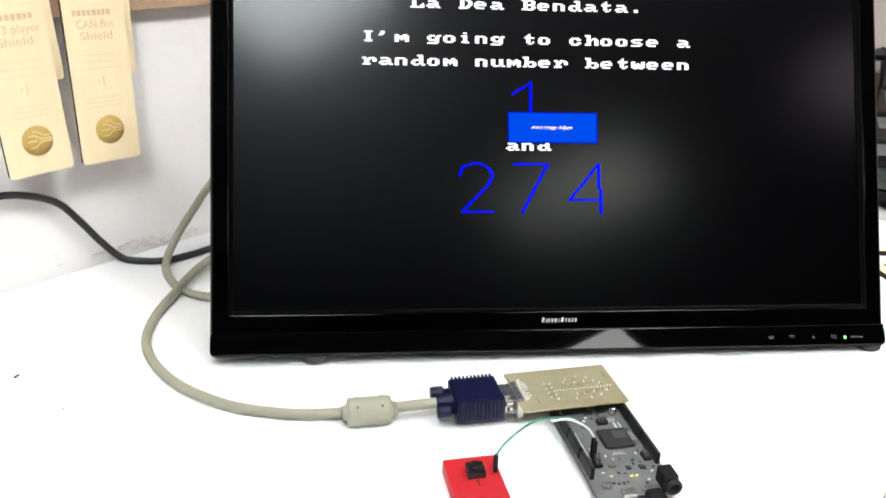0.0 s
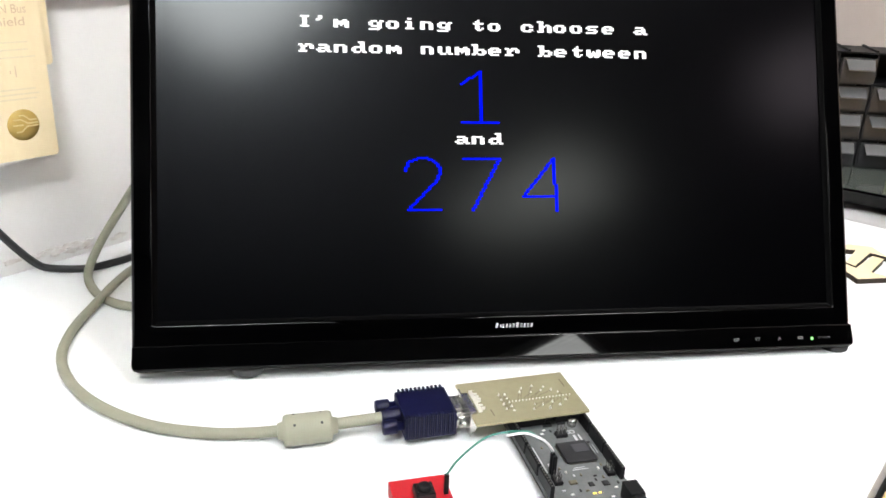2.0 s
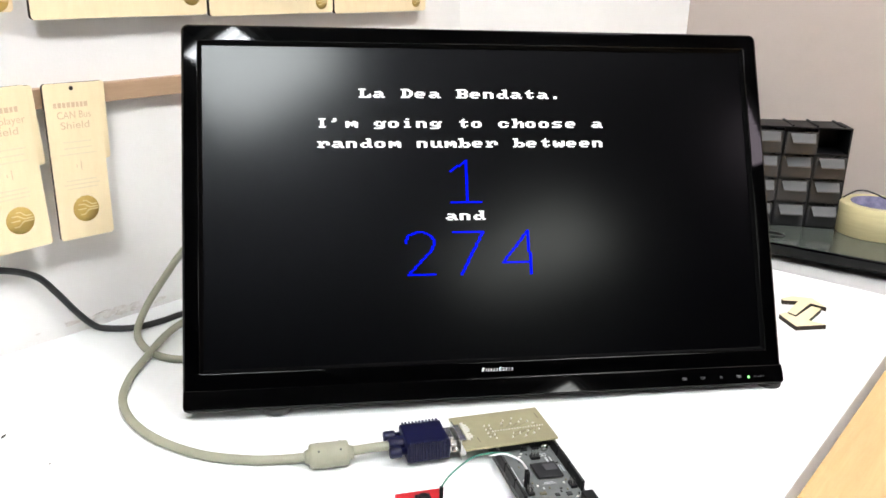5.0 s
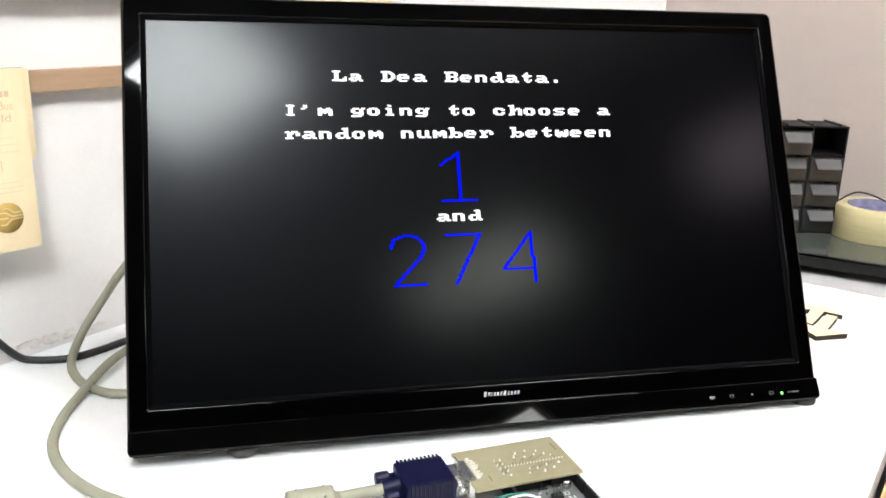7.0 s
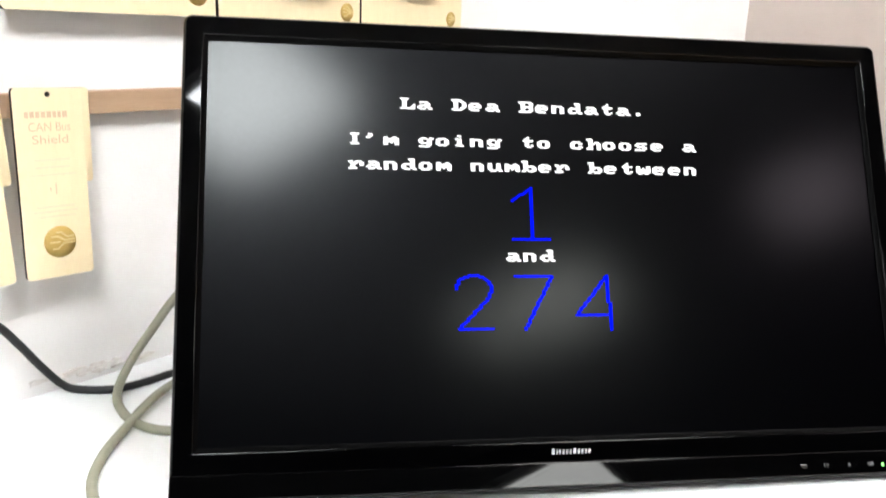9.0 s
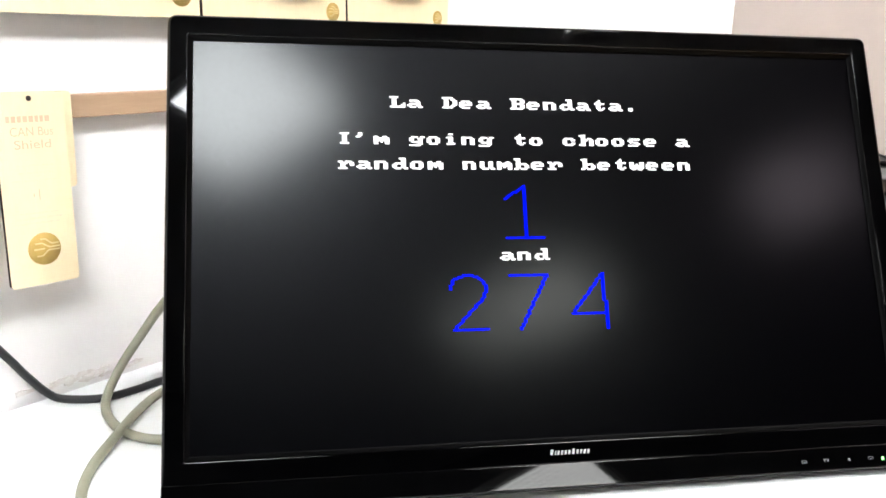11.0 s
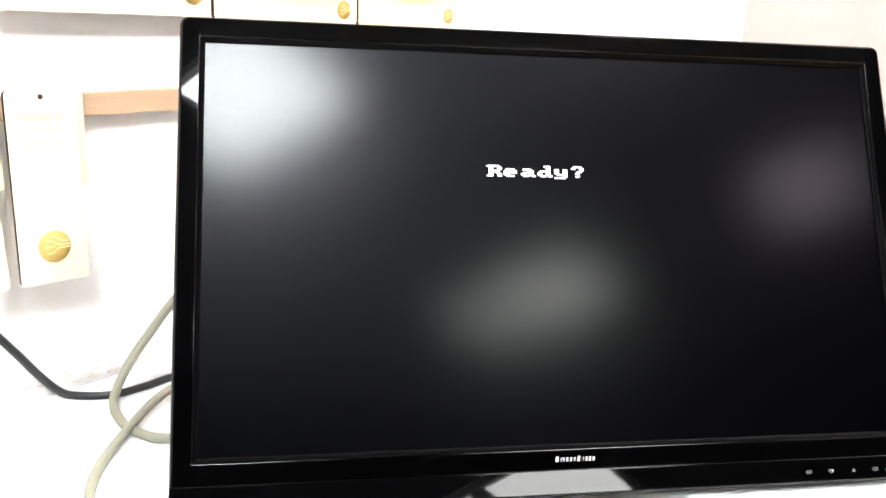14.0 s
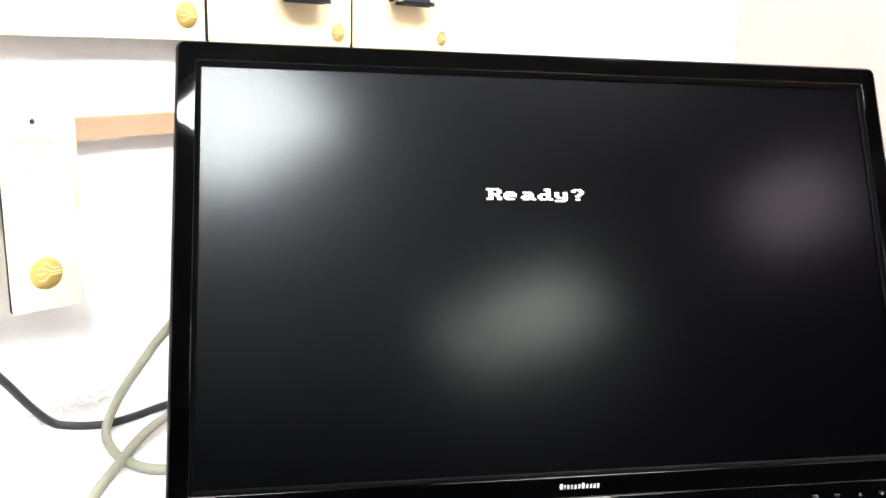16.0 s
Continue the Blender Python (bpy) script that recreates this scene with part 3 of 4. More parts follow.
# ---- cables on the desk ----
def build_cables():
    z = DESK + 0.0042
    t = thing("video_cable", pose(0, 0, 0), "beige monitor cable with blue plug and moulded lump", "cable")
    run = [(0.0160, -0.4420, DESK + 0.0150), (0.0020, -0.4300, DESK + 0.0135), (-0.0150, -0.4115, DESK + 0.0095), (-0.0380, -0.3888, z + 0.002), (-0.0522, -0.3725, z), (-0.0680, -0.3545, z), (-0.0880, -0.3195, z),
           (-0.0982, -0.2735, z), (-0.0955, -0.2290, z), (-0.0808, -0.1890, z), (-0.0528, -0.1550, z), (-0.0185, -0.1295, z + 0.002), (0.0165, -0.1080, z + 0.006), (0.0480, -0.0940, z + 0.008), (0.110, -0.070, z + 0.005), (0.190, -0.080, z), (0.230, -0.130, z),
           (0.180, -0.190, z), (0.090, -0.185, z), (0.0300, -0.1700, z), (0.0062, -0.1565, z), (-0.0045, -0.1330, z), (-0.0040, -0.1030, z + 0.001), (0.0080, -0.0720, z + 0.006), (0.0310, -0.0590, z + 0.027), (0.0465, -0.0800, z + 0.066),
           (0.0508, -0.1000, z + 0.090), (0.075, -0.120, z + 0.125), (0.115, -0.150, z + 0.150)]
    part("cord", tube(run, 0.0040, 14, 8), M_CABLE, t)
    # ferrite lump
    way = Vector((-0.0395 + 0.0078, -0.3930 + 0.4168, 0))
    ang = math.degrees(math.atan2(way.y, way.x))
    prof = [(0, 0), (0.0052, 0), (0.0060, 0.0025), (0.0064, 0.0035), (0.0098, 0.0042), (0.0106, 0.0060), (0.0106, 0.0340), (0.0098, 0.0358), (0.0064, 0.0365), (0.0060, 0.0375), (0.0052, 0.040), (0, 0.040)]
    fer = part("ferrite_lump", lathe(prof, 28), M_CABLE, t, "moulded beige ferrite lump", pose(-0.0092, -0.4196, DESK + 0.0107, 0, 90, ang))
    for h in (0.011, 0.029):
        for a in (140, 200):
            part("dimple", lathe([(0, 0), (0.0009, 0), (0.0009, 0.0004), (0, 0.0004)], 10), M_RUBBER, fer, "",
                 Matrix.Rotation(radians(a), 4, "Z") @ pose(0.0105, 0, h, 0, 90, 0))
    # blue plug: ribbed hood, two thumb screws, metal mouth
    plug = part("plug_hood", box(-0.0185, 0.018, -0.0175, 0.0175, -0.0095, 0.0080, 0.0018), M_PLUG, t, "dark blue ribbed plug hood", pose(0.0380, -0.4570, DESK + 0.0150, 0, 0, -35))
    for k in range(11):
        x = -0.0160 + k * 0.0030
        for y0, y1 in ((-0.0185, -0.0140), (0.0140, 0.0185)):
            part("rib", box(x, x + 0.0016, y0, y1, -0.0080, 0.0092, 0.0004, 1), M_PLUG, plug)
    part("strain_relief", lathe([(0, 0), (0.0062, 0), (0.0066, 0.003), (0.0054, 0.0125), (0.0050, 0.014), (0, 0.014)], 18), M_PLUG, plug, "", pose(-0.017, 0.0, 0.0, 0, -90, 0))
    for s in (-1, 1):
        sc = part("thumb_screw", lathe([(0, 0), (0.0030, 0), (0.0030, 0.006), (0.0048, 0.0065), (0.0050, 0.0075), (0.0050, 0.0150), (0.0044, 0.016), (0, 0.016)], 16), M_PLUG, plug, "", pose(-0.0165, s * 0.0125, 0.0, 0, -90, 0))
        part("screw_shank", lathe([(0, 0), (0.0016, 0), (0.0016, 0.012), (0, 0.012)], 10), M_METAL, plug, "", pose(0.017, s * 0.0125, 0.0, 0, 90, 0))
    part("metal_mouth", box(0.017, 0.024, -0.0085, 0.0085, -0.0045, 0.0045, 0.001), M_METAL, plug, "bright metal plug mouth")
    b = [(-0.32, -0.008, DESK + 0.120), (-0.20, -0.008, DESK + 0.106), (-0.130, -0.008, DESK + 0.098), (-0.0964, -0.010, DESK + 0.0933), (-0.065, -0.011, DESK + 0.0787), (-0.046, -0.012, DESK + 0.055), (-0.0296, -0.014, DESK + 0.030), (-0.0150, -0.019, DESK + 0.0105),
         (-0.0040, -0.026, DESK + 0.0040), (0.0183, -0.0477, DESK + 0.0036), (0.0480, -0.054, DESK + 0.0036), (0.0752, -0.054, DESK + 0.0036), (0.12, -0.06, DESK + 0.0036), (0.20, -0.10, DESK + 0.0036)]
    tagged(part("power_cable", tube(b, 0.0036, 12, 8), M_BLACKCABLE), "black power cable sagging along the wall onto the desk", "cable")


# ---- boards ----
def pins(bm, pts, z, r, h):
    for x, y in pts:
        add_box(bm, x - r, x + r, y - r, y + r, z, z + h)


def build_shield():
    t = thing("adapter_board", pose(0.0940, -0.4980, DESK, 0, 0, -35), "bare tan home-made circuit board with solder side up", "circuit board")
    w, h, z = 0.041, 0.0262, 0.0165
    part("board", slab([(x, y) for x, y in outline(2 * w, 2 * h, 0.0006, 2)], z, z + 0.0016), [M_FR4, M_FR4EDGE], t)
    top = z + 0.0016
    rnd = random.Random(4)
    bm = bmesh.new()
    row = [(-0.008 + k * 0.00254, -0.0045) for k in range(18)]
    pins(bm, row, top, 0.00034, 0.0010)
    part("pin_row", bm, M_SOLDER, t, "row of soldered pin ends")
    pads = [(-0.0150, -0.012 + k * 0.0058) for k in range(4)] + [(-0.0105, -0.0150 + k * 0.0051) for k in range(5)]
    pads += [(0.001, 0.006), (0.004, 0.0105), (0.009, 0.0045), (0.0125, 0.012), (0.017, 0.0055), (0.0205, 0.0095), (0.0245, 0.0045), (0.006, -0.011),
             (0.0035, -0.0165), (0.0115, -0.0125), (0.0150, -0.0175), (0.0195, -0.0105), (0.0235, -0.0150), (0.0285, 0.0010), (0.0300, -0.0095)]
    joint = None
    for x, y in pads:
        m = pose(x, y, top, 0, 0, rnd.uniform(0, 360)) @ Matrix.Diagonal((rnd.uniform(0.8, 1.3), rnd.uniform(0.8, 1.3), rnd.uniform(0.8, 1.5), 1))
        if joint is None:
            joint = part("solder_joint", lathe([(0.0008, 0), (0.0007, 0.0003), (0.0004, 0.0007), (0.0002, 0.0014), (0, 0.0016)], 10), M_SOLDER, t, "bright solder joint", m)
        else:
            ob = joint.copy()
            scene.collection.objects.link(ob)
            ob.parent, ob.matrix_basis = t, m
    bm = bmesh.new()
    for (xa, ya), (xb, yb) in zip(pads[9:], row[2:]):
        bend = (xb, yb + (0.0035 if ya > yb else -0.0035))
        for p, q in (((xa, ya), bend), (bend, (xb, yb))):
            l, ang = math.hypot(q[0] - p[0], q[1] - p[1]), math.degrees(math.atan2(q[1] - p[1], q[0] - p[0]))
            add_box(bm, 0, l, -0.00022, 0.00022, top, top + 0.0001, m=pose(p[0], p[1], 0, 0, 0, ang))
    for k in range(6):
        add_box(bm, -0.0150 + 0.0011 * k, -0.0146 + 0.0011 * k, -0.0125, 0.006 - 0.002 * (k % 3), top, top + 0.0001)
    for x, y, l in ((-0.026, -0.014, 0.008), (0.036, 0.012, 0.010), (-0.03, 0.004, 0.006)):
        add_box(bm, x - 0.0004, x + 0.0004, y - l / 2, y + l / 2, top, top + 0.0001)
    part("copper_track", bm, M_TRACE, t)
    # connector at its left end
    con = part("video_socket", box(-w - 0.0005, -w + 0.0045, -0.0135, 0.0115, 0.004, z + 0.0035, 0.0008), M_METAL, t, "tinned metal fifteen-pin socket")
    part("flange", box(-w - 0.0016, -w - 0.0004, -0.0170, 0.0150, 0.003, z + 0.0050, 0.0004), M_METAL, con)
    part("shell", box(-w - 0.009, -w - 0.0020, -0.009, 0.0075, 0.006, 0.0165, 0.001), M_METAL, con)
    for y in (-0.0135, 0.012):
        part("hex_post", lathe([(0, 0), (0.0027, 0), (0.0027, 0.006), (0, 0.006)], 6), M_METAL, con, "", pose(-w - 0.0020, y, 0.0115, 0, -90, 0))
    bm = bmesh.new()
    for k in range(11):
        add_box(bm, -w + 0.006, -w + 0.0085 + 0.0025 * (k % 2), -0.012 + k * 0.0024, -0.0112 + k * 0.0024, top, top + 0.0012 + 0.001 * (k % 3))
    part("socket_pin", bm, M_SOLDER, con)
    for k, x in enumerate((0.0, 0.03)):
        part("pin_header", box(x - 0.012, x + 0.010, -0.0262 + 0.004, -0.0262 + 0.009, 0.0085, z), M_HEADER, t)
    for x in (-0.034, 0.0):
        part("support_pin", box(x - 0.001, x + 0.001, 0.019, 0.021, 0, z), M_METAL, t)


def build_due():
    """Grey controller board; local origin at its near left corner, x to the right, y away."""
    t = thing("controller_board", pose(0.0134, -0.5816, DESK, 0, 0, -36) @ Matrix.Scale(1.06, 4), "grey microcontroller board with black pin sockets and lit yellow light", "circuit board")
    z = 0.0046
    part("board", slab([(x + 0.02665, y + 0.0508) for x, y in outline(0.0533, 0.1016, 0.0015, 3)], z, z + 0.0016), [M_DUE, M_CHIP], t)
    z += 0.0016
    for x, y in ((0.003, 0.014), (0.0503, 0.015), (0.003, 0.09), (0.0503, 0.096)):
        part("standoff", box(x - 0.0015, x + 0.0015, y - 0.0015, y + 0.0015, 0, 0.0046), M_METAL, t)
    for x, runs in ((0.0027, ((0.0190, 0.0390), (0.0405, 0.0610), (0.0625, 0.0980))), (0.0506, ((0.0270, 0.0520), (0.0530, 0.0735), (0.0750, 0.0955)))):
        for y0, y1 in runs:
            hd = part("pin_socket", box(x - 0.0013, x + 0.0013, y0, y1, z, z + 0.0085, 0.0003, 1), M_HEADER, t, "black pin socket strip")
            bm = bmesh.new()
            k = y0 + 0.0013
            while k < y1 - 0.0006:
                add_box(bm, x - 0.0005, x + 0.0005, k - 0.0005, k + 0.0005, z + 0.0084, z + 0.0087)
                k += 0.00254
            part("contact", bm, M_HOLE, hd)
    part("pin_socket", box(0.006, 0.047, 0.0945, 0.0996, z, z + 0.0085, 0.0003, 1), M_HEADER, t)
    ch = part("processor", box(0.0241, 0.0441, 0.0474, 0.0674, z, z + 0.0016, 0.0003, 1), M_CHIP, t, "large square black processor chip")
    part("chip_label", box(0.0330, 0.0425, 0.0560, 0.0640, z + 0.0016, z + 0.00172), M_CHIPTOP, ch)
    bm = bmesh.new()
    for k in range(36):
        a = 0.0253 + k * 0.0005
        for b in (0.0464, 0.0675):
            add_box(bm, a, a + 0.00025, b, b + 0.001, z, z + 0.0005)
        for b in (0.0231, 0.0442):
            add_box(bm, b, b + 0.001, a + 0.0233, a + 0.02355, z, z + 0.0005)
    part("chip_legs", bm, M_HOLE, ch)
    def chip(name, x, y, w, h, d, material=M_CHIP, bev=0.0003):
        return part(name, box(x - w / 2, x + w / 2, y - h / 2, y + h / 2, z, z + d, bev, 1), material, t)
    part("capacitor", lathe([(0, 0), (0.0030, 0), (0.0032, 0.0008), (0.0032, 0.0045), (0.0028, 0.0052), (0, 0.0052)], 20), M_METAL, t, "silver can capacitor", pose(0.0430, 0.0862, z))
    chip("regulator", 0.0365, 0.0900, 0.0060, 0.0050, 0.0020)
    chip("transistor", 0.0265, 0.0885, 0.0060, 0.0035, 0.0016)
    chip("small_chip", 0.0395, 0.0257, 0.0042, 0.0042, 0.0010)
    chip("small_chip", 0.0305, 0.0265, 0.0034, 0.0034, 0.0010)
    chip("small_chip", 0.0205, 0.0300, 0.0050, 0.0032, 0.0012, M_TRACE)
    for cx, cy, nx, ny in ((0.0315, 0.0760, 3, 2), (0.0460, 0.0350, 2, 3), (0.0115, 0.0330, 2, 3)):
        hd = part("pin_header", box(cx - nx * 0.00127, cx + nx * 0.00127, cy - ny * 0.00127, cy + ny * 0.00127, z, z + 0.0025, 0.0003, 1), M_HEADER, t)
        bm = bmesh.new()
        pins(bm, [(cx + (i - (nx - 1) / 2) * 0.00254, cy + (j - (ny - 1) / 2) * 0.00254) for i in range(nx) for j in range(ny)], z + 0.0025, 0.00028, 0.0045)
        part("pin", bm, M_METAL, hd)
    jack = part("power_socket", box(0.0425, 0.0515, 0.0010, 0.0135, z, z + 0.0108, 0.0008), M_HEADER, t, "black barrel power socket")
    part("barrel", lathe([(0.0030, 0), (0.0052, 0), (0.0052, 0.0050), (0.0030, 0.0050), (0.0030, 0)], 20), M_HEADER, jack, "", pose(0.047, 0.0015, z + 0.0055, 90, 0, 0))
    u = part("usb_socket", box(0.0300, 0.0385, -0.0010, 0.0050, z, z + 0.0030, 0.0005), M_METAL, t, "metal micro socket")
    part("usb_plug", box(0.0290, 0.0395, -0.0190, -0.0005, z - 0.003, z + 0.0055, 0.0012), M_HEADER, t, "black cable plug")
    chip("usb_socket", 0.0200, 0.0020, 0.0085, 0.0060, 0.0030, M_METAL)
    chip("yellow_light", 0.0290, 0.0185, 0.0022, 0.0012, 0.0008, M_YLED)
    chip("yellow_light", 0.0325, 0.0185, 0.0018, 0.0012, 0.0008, M_YLED)
    chip("reset_button", 0.0090, 0.0110, 0.0050, 0.0050, 0.0020, M_METAL)
    rnd = random.Random(9)
    spots = [(0.012, 0.024), (0.016, 0.020), (0.022, 0.0225), (0.026, 0.0215), (0.035, 0.030), (0.036, 0.0335), (0.041, 0.040), (0.044, 0.043), (0.0405, 0.0315), (0.020, 0.080), (0.0225, 0.0835), (0.0265, 0.082), (0.0145, 0.066), (0.017, 0.073),
             (0.020, 0.040), (0.0175, 0.044), (0.0235, 0.036), (0.028, 0.036), (0.015, 0.0135), (0.018, 0.0125), (0.0215, 0.0125), (0.0245, 0.0135), (0.0385, 0.0135), (0.0360, 0.0105), (0.0470, 0.0250), (0.0440, 0.0210), (0.0125, 0.0485), (0.046, 0.066)]
    for x, y in spots:
        a = rnd.random() < 0.5
        w, h = (0.0022, 0.0012) if a else (0.0012, 0.0022)
        chip("small_part", x, y, w, h, 0.0009, rnd.choice((M_CHIP, M_SOLDER, M_SILK, M_TRACE)))
    bm = bmesh.new()
    for x, y, w, h in ((0.0400, 0.0725, 0.0018, 0.0060), (0.0432, 0.0725, 0.0012, 0.0060), (0.0455, 0.0590, 0.0008, 0.0090), (0.0475, 0.0590, 0.0006, 0.0090), (0.0090, 0.0550, 0.0008, 0.026), (0.0070, 0.083, 0.0008, 0.018), (0.0300, 0.0415, 0.0100, 0.0005), (0.0300, 0.0432, 0.0070, 0.0005)):
        add_box(bm, x - w / 2, x + w / 2, y - h / 2, y + h / 2, z, z + 0.00012)
    for cx in (0.0372, 0.0402):
        for k in range(12):
            a = k * math.pi / 6
            add_box(bm, -0.0005, 0.0005, -0.0003, 0.0003, z, z + 0.00012, m=pose(cx + 0.0016 * math.cos(a), 0.0790 + 0.0016 * math.sin(a), 0, 0, 0, math.degrees(a) + 90))
    part("printed_marking", bm, M_SILK, t)


def build_button():
    t = thing("push_button_block", pose(-0.0300, -0.4850, DESK, 0, 0, -36), "red plastic block with a black push button", "push button")
    w, h = 0.0352, 0.0450
    part("block", box(0, w, -h, 0, 0, 0.0105, 0.0006), M_RED, t)
    sw = part("switch", box(0.0125, 0.0245, -0.0235, -0.0115, 0.0105, 0.0150, 0.0006), M_CHIP, t, "black square tactile switch")
    part("plate", box(0.0128, 0.0242, -0.0232, -0.0118, 0.0150, 0.0160, 0.0004), M_CASE, sw)
    for ax in (0.0142, 0.0228):
        for ay in (-0.0218, -0.0132):
            part("rivet", lathe([(0, 0), (0.0008, 0), (0.0006, 0.0004), (0, 0.0005)], 8), M_HEADER, sw, "", pose(ax, ay, 0.0160))
    part("cap", lathe([(0, 0), (0.0046, 0), (0.0046, 0.0014), (0.0041, 0.0021), (0.0030, 0.0023), (0.0026, 0.0019), (0, 0.0019)], 24), M_HEADER, sw, "", pose(0.0185, -0.0175, 0.0160))
    part("slot", box(0.0182, 0.0190, -0.0300, -0.0240, 0.0104, 0.0107), M_BURNT, t)
    part("pin_housing", box(0.0305, 0.0332, -0.0195, -0.0168, 0.0105, 0.0245, 0.0003, 1), M_HEADER, t)


def due_to_room(x, y, z):
    return pose(0.0134, -0.5816, DESK, 0, 0, -36) @ (Vector((x, y, z)) * 1.03)


def build_jumper():
    t = thing("jumper_wire", pose(0, 0, 0), "green and white jumper wires arching to the grey board", "wire")
    base = pose(-0.0300, -0.4850, DESK, 0, 0, -36)
    a = base @ Vector((0.0318, -0.0181, 0.0240))
    lead = [a] + [Vector(p) for p in ((-0.0085, -0.5200, 0.7805), (0.005, -0.521, 0.784), (0.018, -0.523, 0.786), (0.029, -0.528, 0.786), (0.040, -0.534, 0.784), (0.049, -0.536, 0.779), (0.057, -0.536, 0.771))]
    part("green_wire", tube(lead, 0.0007, 8, 8), M_GREEN, t, "thin green wire")
    lead2 = [Vector(p) for p in ((0.029, -0.530, 0.7845), (0.037, -0.538, 0.786), (0.0415, -0.545, 0.784), (0.0455, -0.5495, 0.780))] + [due_to_room(0.0115, 0.0430, 0.0225)]
    part("white_wire", tube(lead2, 0.0008, 8, 8), M_WHITE, t, "thin white wire")
    for x, y in ((0.0115, 0.0430), (0.0115, 0.0395)):
        part("pin_housing", box(-0.0013, 0.0013, -0.0013, 0.0013, -0.0165, 0.0, 0.0003, 1), M_HEADER, t, "", pose(*due_to_room(x, y, 0.0215), 0, 0, -36))


# ---- things towards the corner ----
def build_badge():
    """Cut-out plywood emblem: an angular plate with a diagonal slot."""
    t = thing("wooden_emblem", pose(0.5800, -0.6000, DESK, 0, 0, -48), "small cut-out plywood emblem with dark burnt edges", "emblem")
    def plate(pts, name):
        part(name, slab(pts, 0.0, 0.0055), [M_PLY, M_BURNT], t)
    plate([(-0.0052, 0.0351), (0.012, 0.0433), (0.0353, 0.0367), (0.0387, 0.0054), (0.0244, 0.0188), (-0.0117, -0.018), (-0.0172, -0.0083), (0.0124, 0.0266), (-0.0061, 0.0289)][::-1], "upper_piece")
    plate([(-0.0306, -0.0152), (-0.0207, -0.0095), (-0.0136, -0.0234), (0.022, 0.0099), (0.0304, 0.0017), (-0.0029, -0.0333), (0.012, -0.0472), (-0.0263, -0.0515)][::-1], "lower_piece")


def build_corner():
    # low dark board with a smoky top, lying on the second desk
    t = thing("dark_board", pose(0.7600, -0.52, DESK, 0, 0, 5.0), "low black-edged board with a smoky grey-green glossy top", "board")
    part("body", box(0, 0.215, -0.24, 0.28, 0.0100, 0.0270, 0.002), M_PIANO, t)
    for fx in (0.02, 0.19):
        for fy in (-0.20, 0.25):
            part("foot", box(fx - 0.01, fx + 0.01, fy - 0.01, fy + 0.01, 0, 0.0100, 0.001), M_RUBBER, t)
    part("glossy_top", box(0.004, 0.211, -0.236, 0.276, 0.0270, 0.0280), M_GLASS, t)
    # cabinet of small drawers
    c = thing("drawer_cabinet", pose(0.8970, -0.5560, DESK + 0.0280, 0, 0, -58), "small black cabinet of clear plastic drawers, one drawer missing", "drawer cabinet")
    cols, rows, pw, ph, dep = 5, 4, 0.0480, 0.0372, 0.060
    wall = 0.0020
    w, h = cols * pw, rows * ph + 0.004
    for k in range(cols + 1):
        x = -k * pw
        part("side_panel" if k in (0, cols) else "divider", box(x - (wall if k == 0 else wall / 2), x + (0 if k == 0 else wall / 2), 0, dep, 0, h), M_CASE, c)
    for k in range(rows):
        part("shelf", box(-w + 0.001, -wall, 0.0006, dep - 0.002, k * ph, k * ph + wall), M_CASE, c)
    part("back_panel", box(-w, 0, dep - 0.0015, dep + 0.001, 0, h), M_CASE, c)
    part("top_panel", box(-w, 0, -0.0005, dep, h - 0.0015, h + 0.0006), M_CASE, c)
    for x in (-0.012, -0.05, -0.085, -0.14, -0.20):
        part("top_ridge", box(x - 0.0015, x + 0.0015, 0.002, dep, h + 0.0006, h + 0.003), M_CASE, c)
    first = None
    for k in range(cols):
        for r in range(rows):
            if k == 0 and r == rows - 1:
                continue
            out = 0.010 if (k, r) == (1, 3) else random.Random(k * 7 + r).uniform(0.0, 0.004)
            m = pose(-k * pw - pw / 2, -out, r * ph + wall, 0, 0, 0)
            if first is None:
                bm = bmesh.new()
                a, b, hh = pw / 2 - 0.0022, 0.052, ph - 0.004
                add_box(bm, -a, a, 0.002, 0.004, 0, hh, 0.0005)
                for s in (-1, 1):
                    add_box(bm, s * a - 0.0008, s * a + 0.0008, 0.004, b, 0, hh - 0.004)
                add_box(bm, -a, a, 0.002, b, 0, 0.0015)
                first = part("drawer", bm, M_DRAWER, c, "clear smoky plastic drawer", m)
                bm = bmesh.new()
                v = [(-a * 0.82, 0.002, hh - 0.002), (a * 0.82, 0.002, hh - 0.002), (a * 0.74, -0.011, hh - 0.013), (-a * 0.74, -0.011, hh - 0.013)]
                up = [bm.verts.new(p) for p in v]
                lo = [bm.verts.new((p[0], p[1], p[2] - 0.0018)) for p in v]
                bm.faces.new(up), bm.faces.new(lo[::-1])
                for q in range(4):
                    bm.faces.new((up[q], lo[q], lo[(q + 1) % 4], up[(q + 1) % 4]))
                bmesh.ops.recalc_face_normals(bm, faces=bm.faces)
                part("pull", bm, M_DRAWERLIP, first)
            else:
                d = first.copy()
                scene.collection.objects.link(d)
                d.parent, d.matrix_basis = c, m
                p = first.children[0].copy()
                scene.collection.objects.link(p)
                p.parent = d
    # roll of tape
    r = thing("tape_roll", pose(0.9150, -0.6050, DESK + 0.0280), "roll of cream masking tape with a dark printed core", "tape")
    part("tape", lathe([(0.039, 0.0), (0.054, 0.0), (0.0545, 0.001), (0.0545, 0.045), (0.054, 0.046), (0.039, 0.046), (0.039, 0.0)], 48), M_TAPE, r)
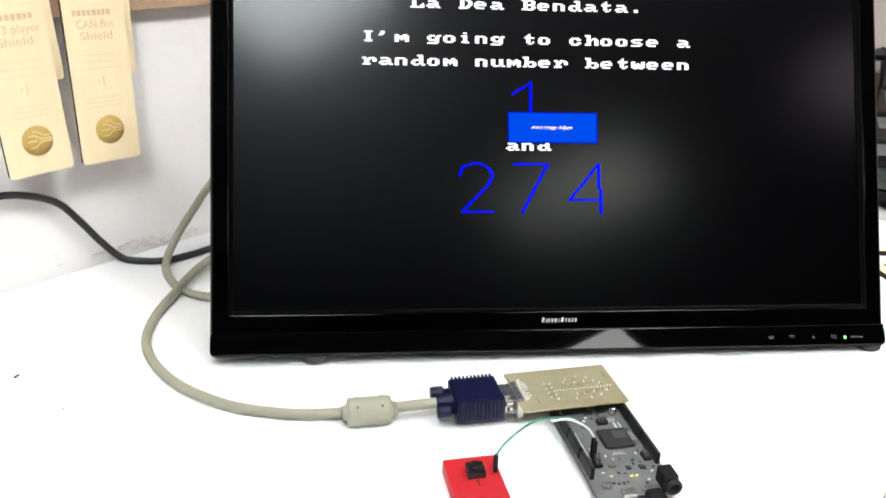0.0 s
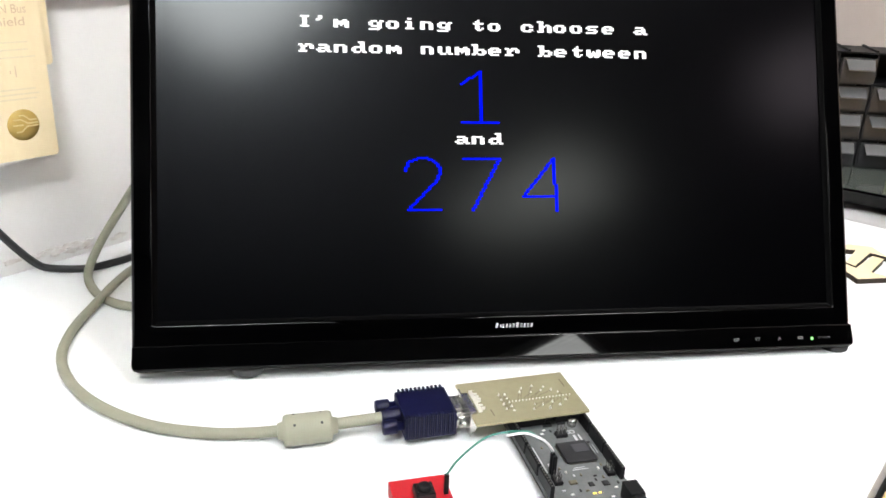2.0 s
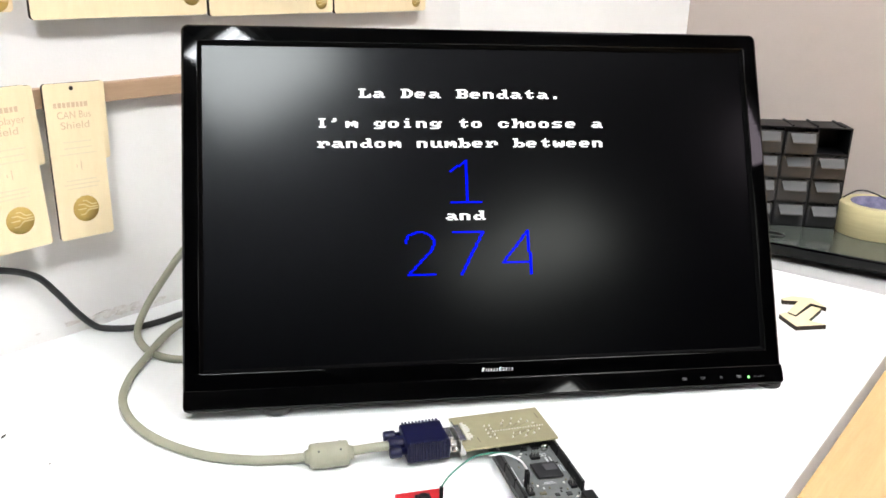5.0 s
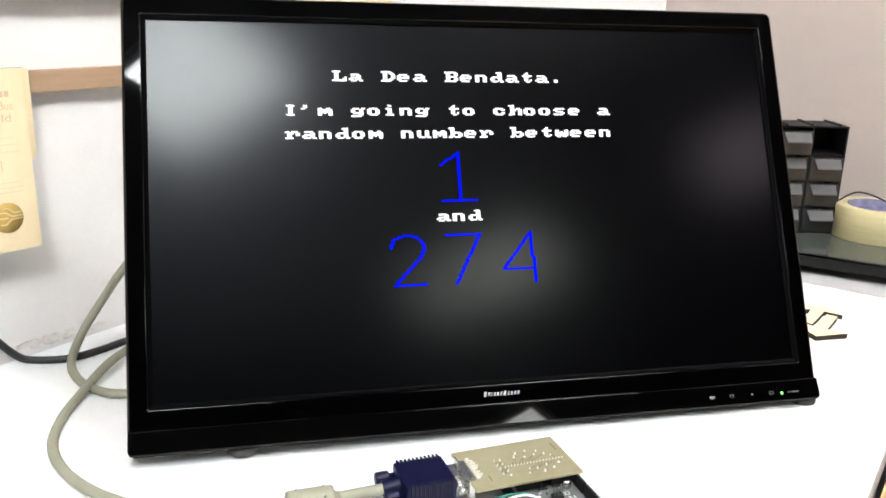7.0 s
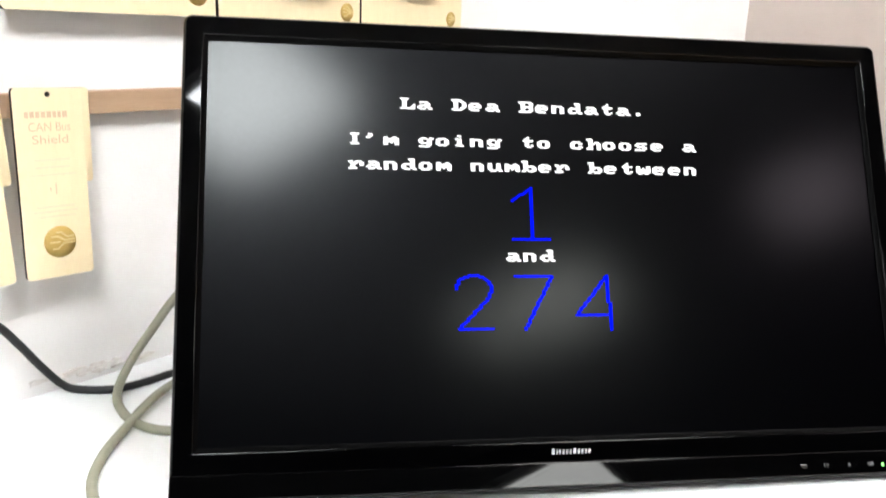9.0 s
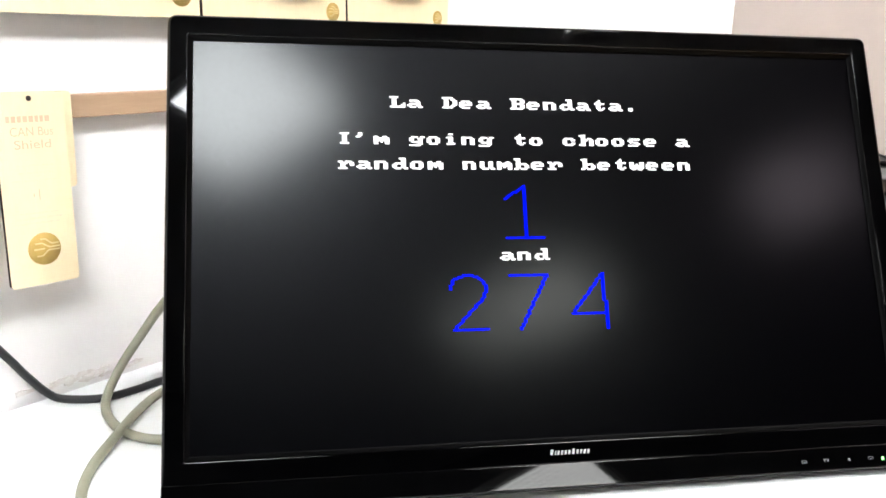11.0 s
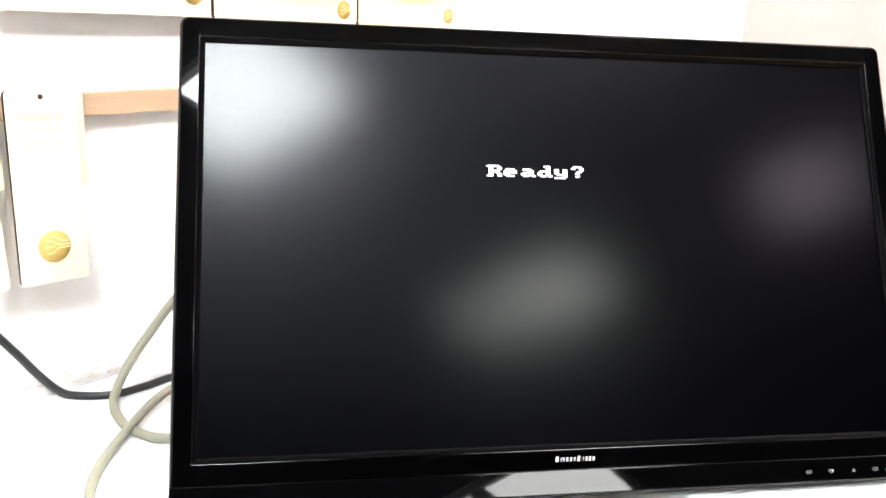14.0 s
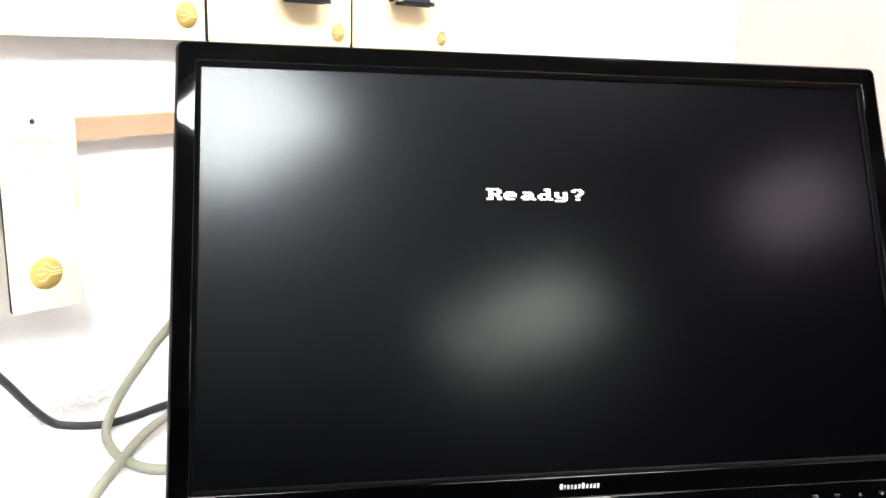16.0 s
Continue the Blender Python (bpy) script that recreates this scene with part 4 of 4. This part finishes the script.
    part("core", lathe([(0.0365, 0.0), (0.0392, 0.0), (0.0392, 0.0466), (0.0365, 0.0466), (0.0365, 0.0)], 40), M_CORE, r, "dark printed card core")
    z = DESK
    tagged(part("thin_cable", tube([(0.985, -0.520, z + 0.0295), (0.945, -0.545, z + 0.062), (0.9100, -0.5560, z + 0.0755), (0.9170, -0.5760, z + 0.0880), (0.9210, -0.6060, z + 0.0825), (0.93, -0.66, z + 0.057), (0.95, -0.70, z + 0.0295)], 0.0013, 8, 8), M_BLACKCABLE), "thin black cable arching over the tape", "cable")
    tagged(part("cable_loop", tube([(0.755, -0.39, z + 0.0297), (0.785, -0.43, z + 0.0297), (0.806, -0.475, z + 0.0297), (0.799, -0.508, z + 0.0297), (0.786, -0.500, z + 0.0297), (0.790, -0.46, z + 0.0297), (0.83, -0.40, z + 0.0297)], 0.0016, 8, 8), M_BLACKCABLE), "small loop of black cable on the dark board", "cable")


build_room()
build_lamp(-1.18, -1.31, "square ceiling light panel with fluted diffuser, switched on")
build_lamp(0.30, -1.31, "square ceiling light panel with fluted diffuser, switched on", 0.32, M_PANELSIDE)
build_lamp(-1.13, -3.33, "long ceiling light panel with a cross bar, switched on", 0.40, M_PANELMID, -0.19)
build_lamp(0.28, -3.32, "dimmer ceiling light panel with fluted diffuser, switched on", 0.21, M_PANELDIM)
build_desk("white_desk", -1.05, 0.725, -0.712, -0.004, DESK, M_DESK, "white laminate desk against the wall")
build_desk("side_desk", 0.7275, 1.025, -0.712, -0.004, DESK, M_DESKGREY, "pale grey laminate side desk against the wall")
build_desk("wooden_table", -0.05, 1.02, -1.42, -0.719, DESK - 0.002, M_WOOD, "pale wooden table beside the white desk")
monitor = build_monitor()
build_picture(monitor)
build_rail(DESK + 0.2602, -1.0, 0.60, "wall_rail", "pale beech rail fixed along the wall")
build_tag(pose(0.0012, -0.0128, DESK + 0.2690, 0, 0.6, -1), "pale plywood tag hanging behind another one", full=False, tall=0.082)
build_tag(pose(-0.0080, -0.0172, DESK + 0.2695, -2.4, 1.0, -2.3), "pale plywood tag engraved with a shield name and golden disc", ("", "CAN Bus", "Shield"), 3)
build_tag(pose(-0.0745, -0.0128, DESK + 0.2690, 0, -3.2, -1), "pale plywood tag hanging behind another one", full=False, tall=0.080)
build_tag(pose(-0.0830, -0.0172, DESK + 0.2710, -2.4, -1.6, -2.0), "pale plywood tag engraved with a shield name and golden disc", ("", "MP3 player", "Shield"), 5)
build_sample_panel(-0.30, -0.0530, 0.3450, 0.52, 1, -0.068, 0.3565, 0.0115)
build_sample_panel(-0.0375, 0.1655, 0.3370, 0.52, 2, 0.1455, 0.3590, 0.0118)
build_sample_panel(0.1690, 0.3635, 0.3345, 0.52, 3, 0.3430, 0.3487, 0.0100, (0.254, 0.312, 0.377, 0.430))
build_sample_panel(0.3665, 0.5530, 0.3325, 0.52, 4, 0.5310, 0.3470, 0.0092, (0.4260, 0.4910, 0.383, 0.435), 1)
rnd = random.Random(12)
scuffs = bmesh.new()
for n in range(30):
    sx, sr = rnd.triangular(-0.085, 0.085, 0.02), rnd.uniform(0.0016, 0.0052)
    sz = rnd.uniform(0.002, 0.010) + 0.35 * sr
    pts = [(sr * rnd.uniform(0.5, 1.4) * math.cos(a * math.pi / 5) * 1.7, 0.6 * sr * rnd.uniform(0.5, 1.2) * math.sin(a * math.pi / 5)) for a in range(10)]
    top = [scuffs.verts.new((sx + x, -0.0006 - 0.00006 * n, DESK + sz + z)) for x, z in pts]
    low = [scuffs.verts.new((sx + x, -0.0002, DESK + sz + z)) for x, z in pts]
    scuffs.faces.new(top)
    for k in range(10):
        scuffs.faces.new((low[k], low[(k + 1) % 10], top[(k + 1) % 10], top[k]))
bmesh.ops.recalc_face_normals(scuffs, faces=scuffs.faces)
tagged(part("wall_scuff", scuffs, M_STAIN), "faint beige scuffs along the foot of the wall", "stain", kind="stuff")
for cx, cy, cs in ((-0.1785, -0.163, 0.0022), (-0.1732, -0.2327, 0.0010)):
    bm = bmesh.new()
    bmesh.ops.create_icosphere(bm, subdivisions=2, radius=cs, matrix=pose(cx, cy, DESK + cs * 0.3, 0, 0, 30) @ Matrix.Diagonal((1.6, 0.6, 0.4, 1)))
    tagged(part("crumb", bm, M_RUBBER), "tiny dark crumb lying on the white desk", "crumb")
build_shield()
build_due()
build_button()
build_jumper()
build_cables()
build_badge()
build_corner()
motions()
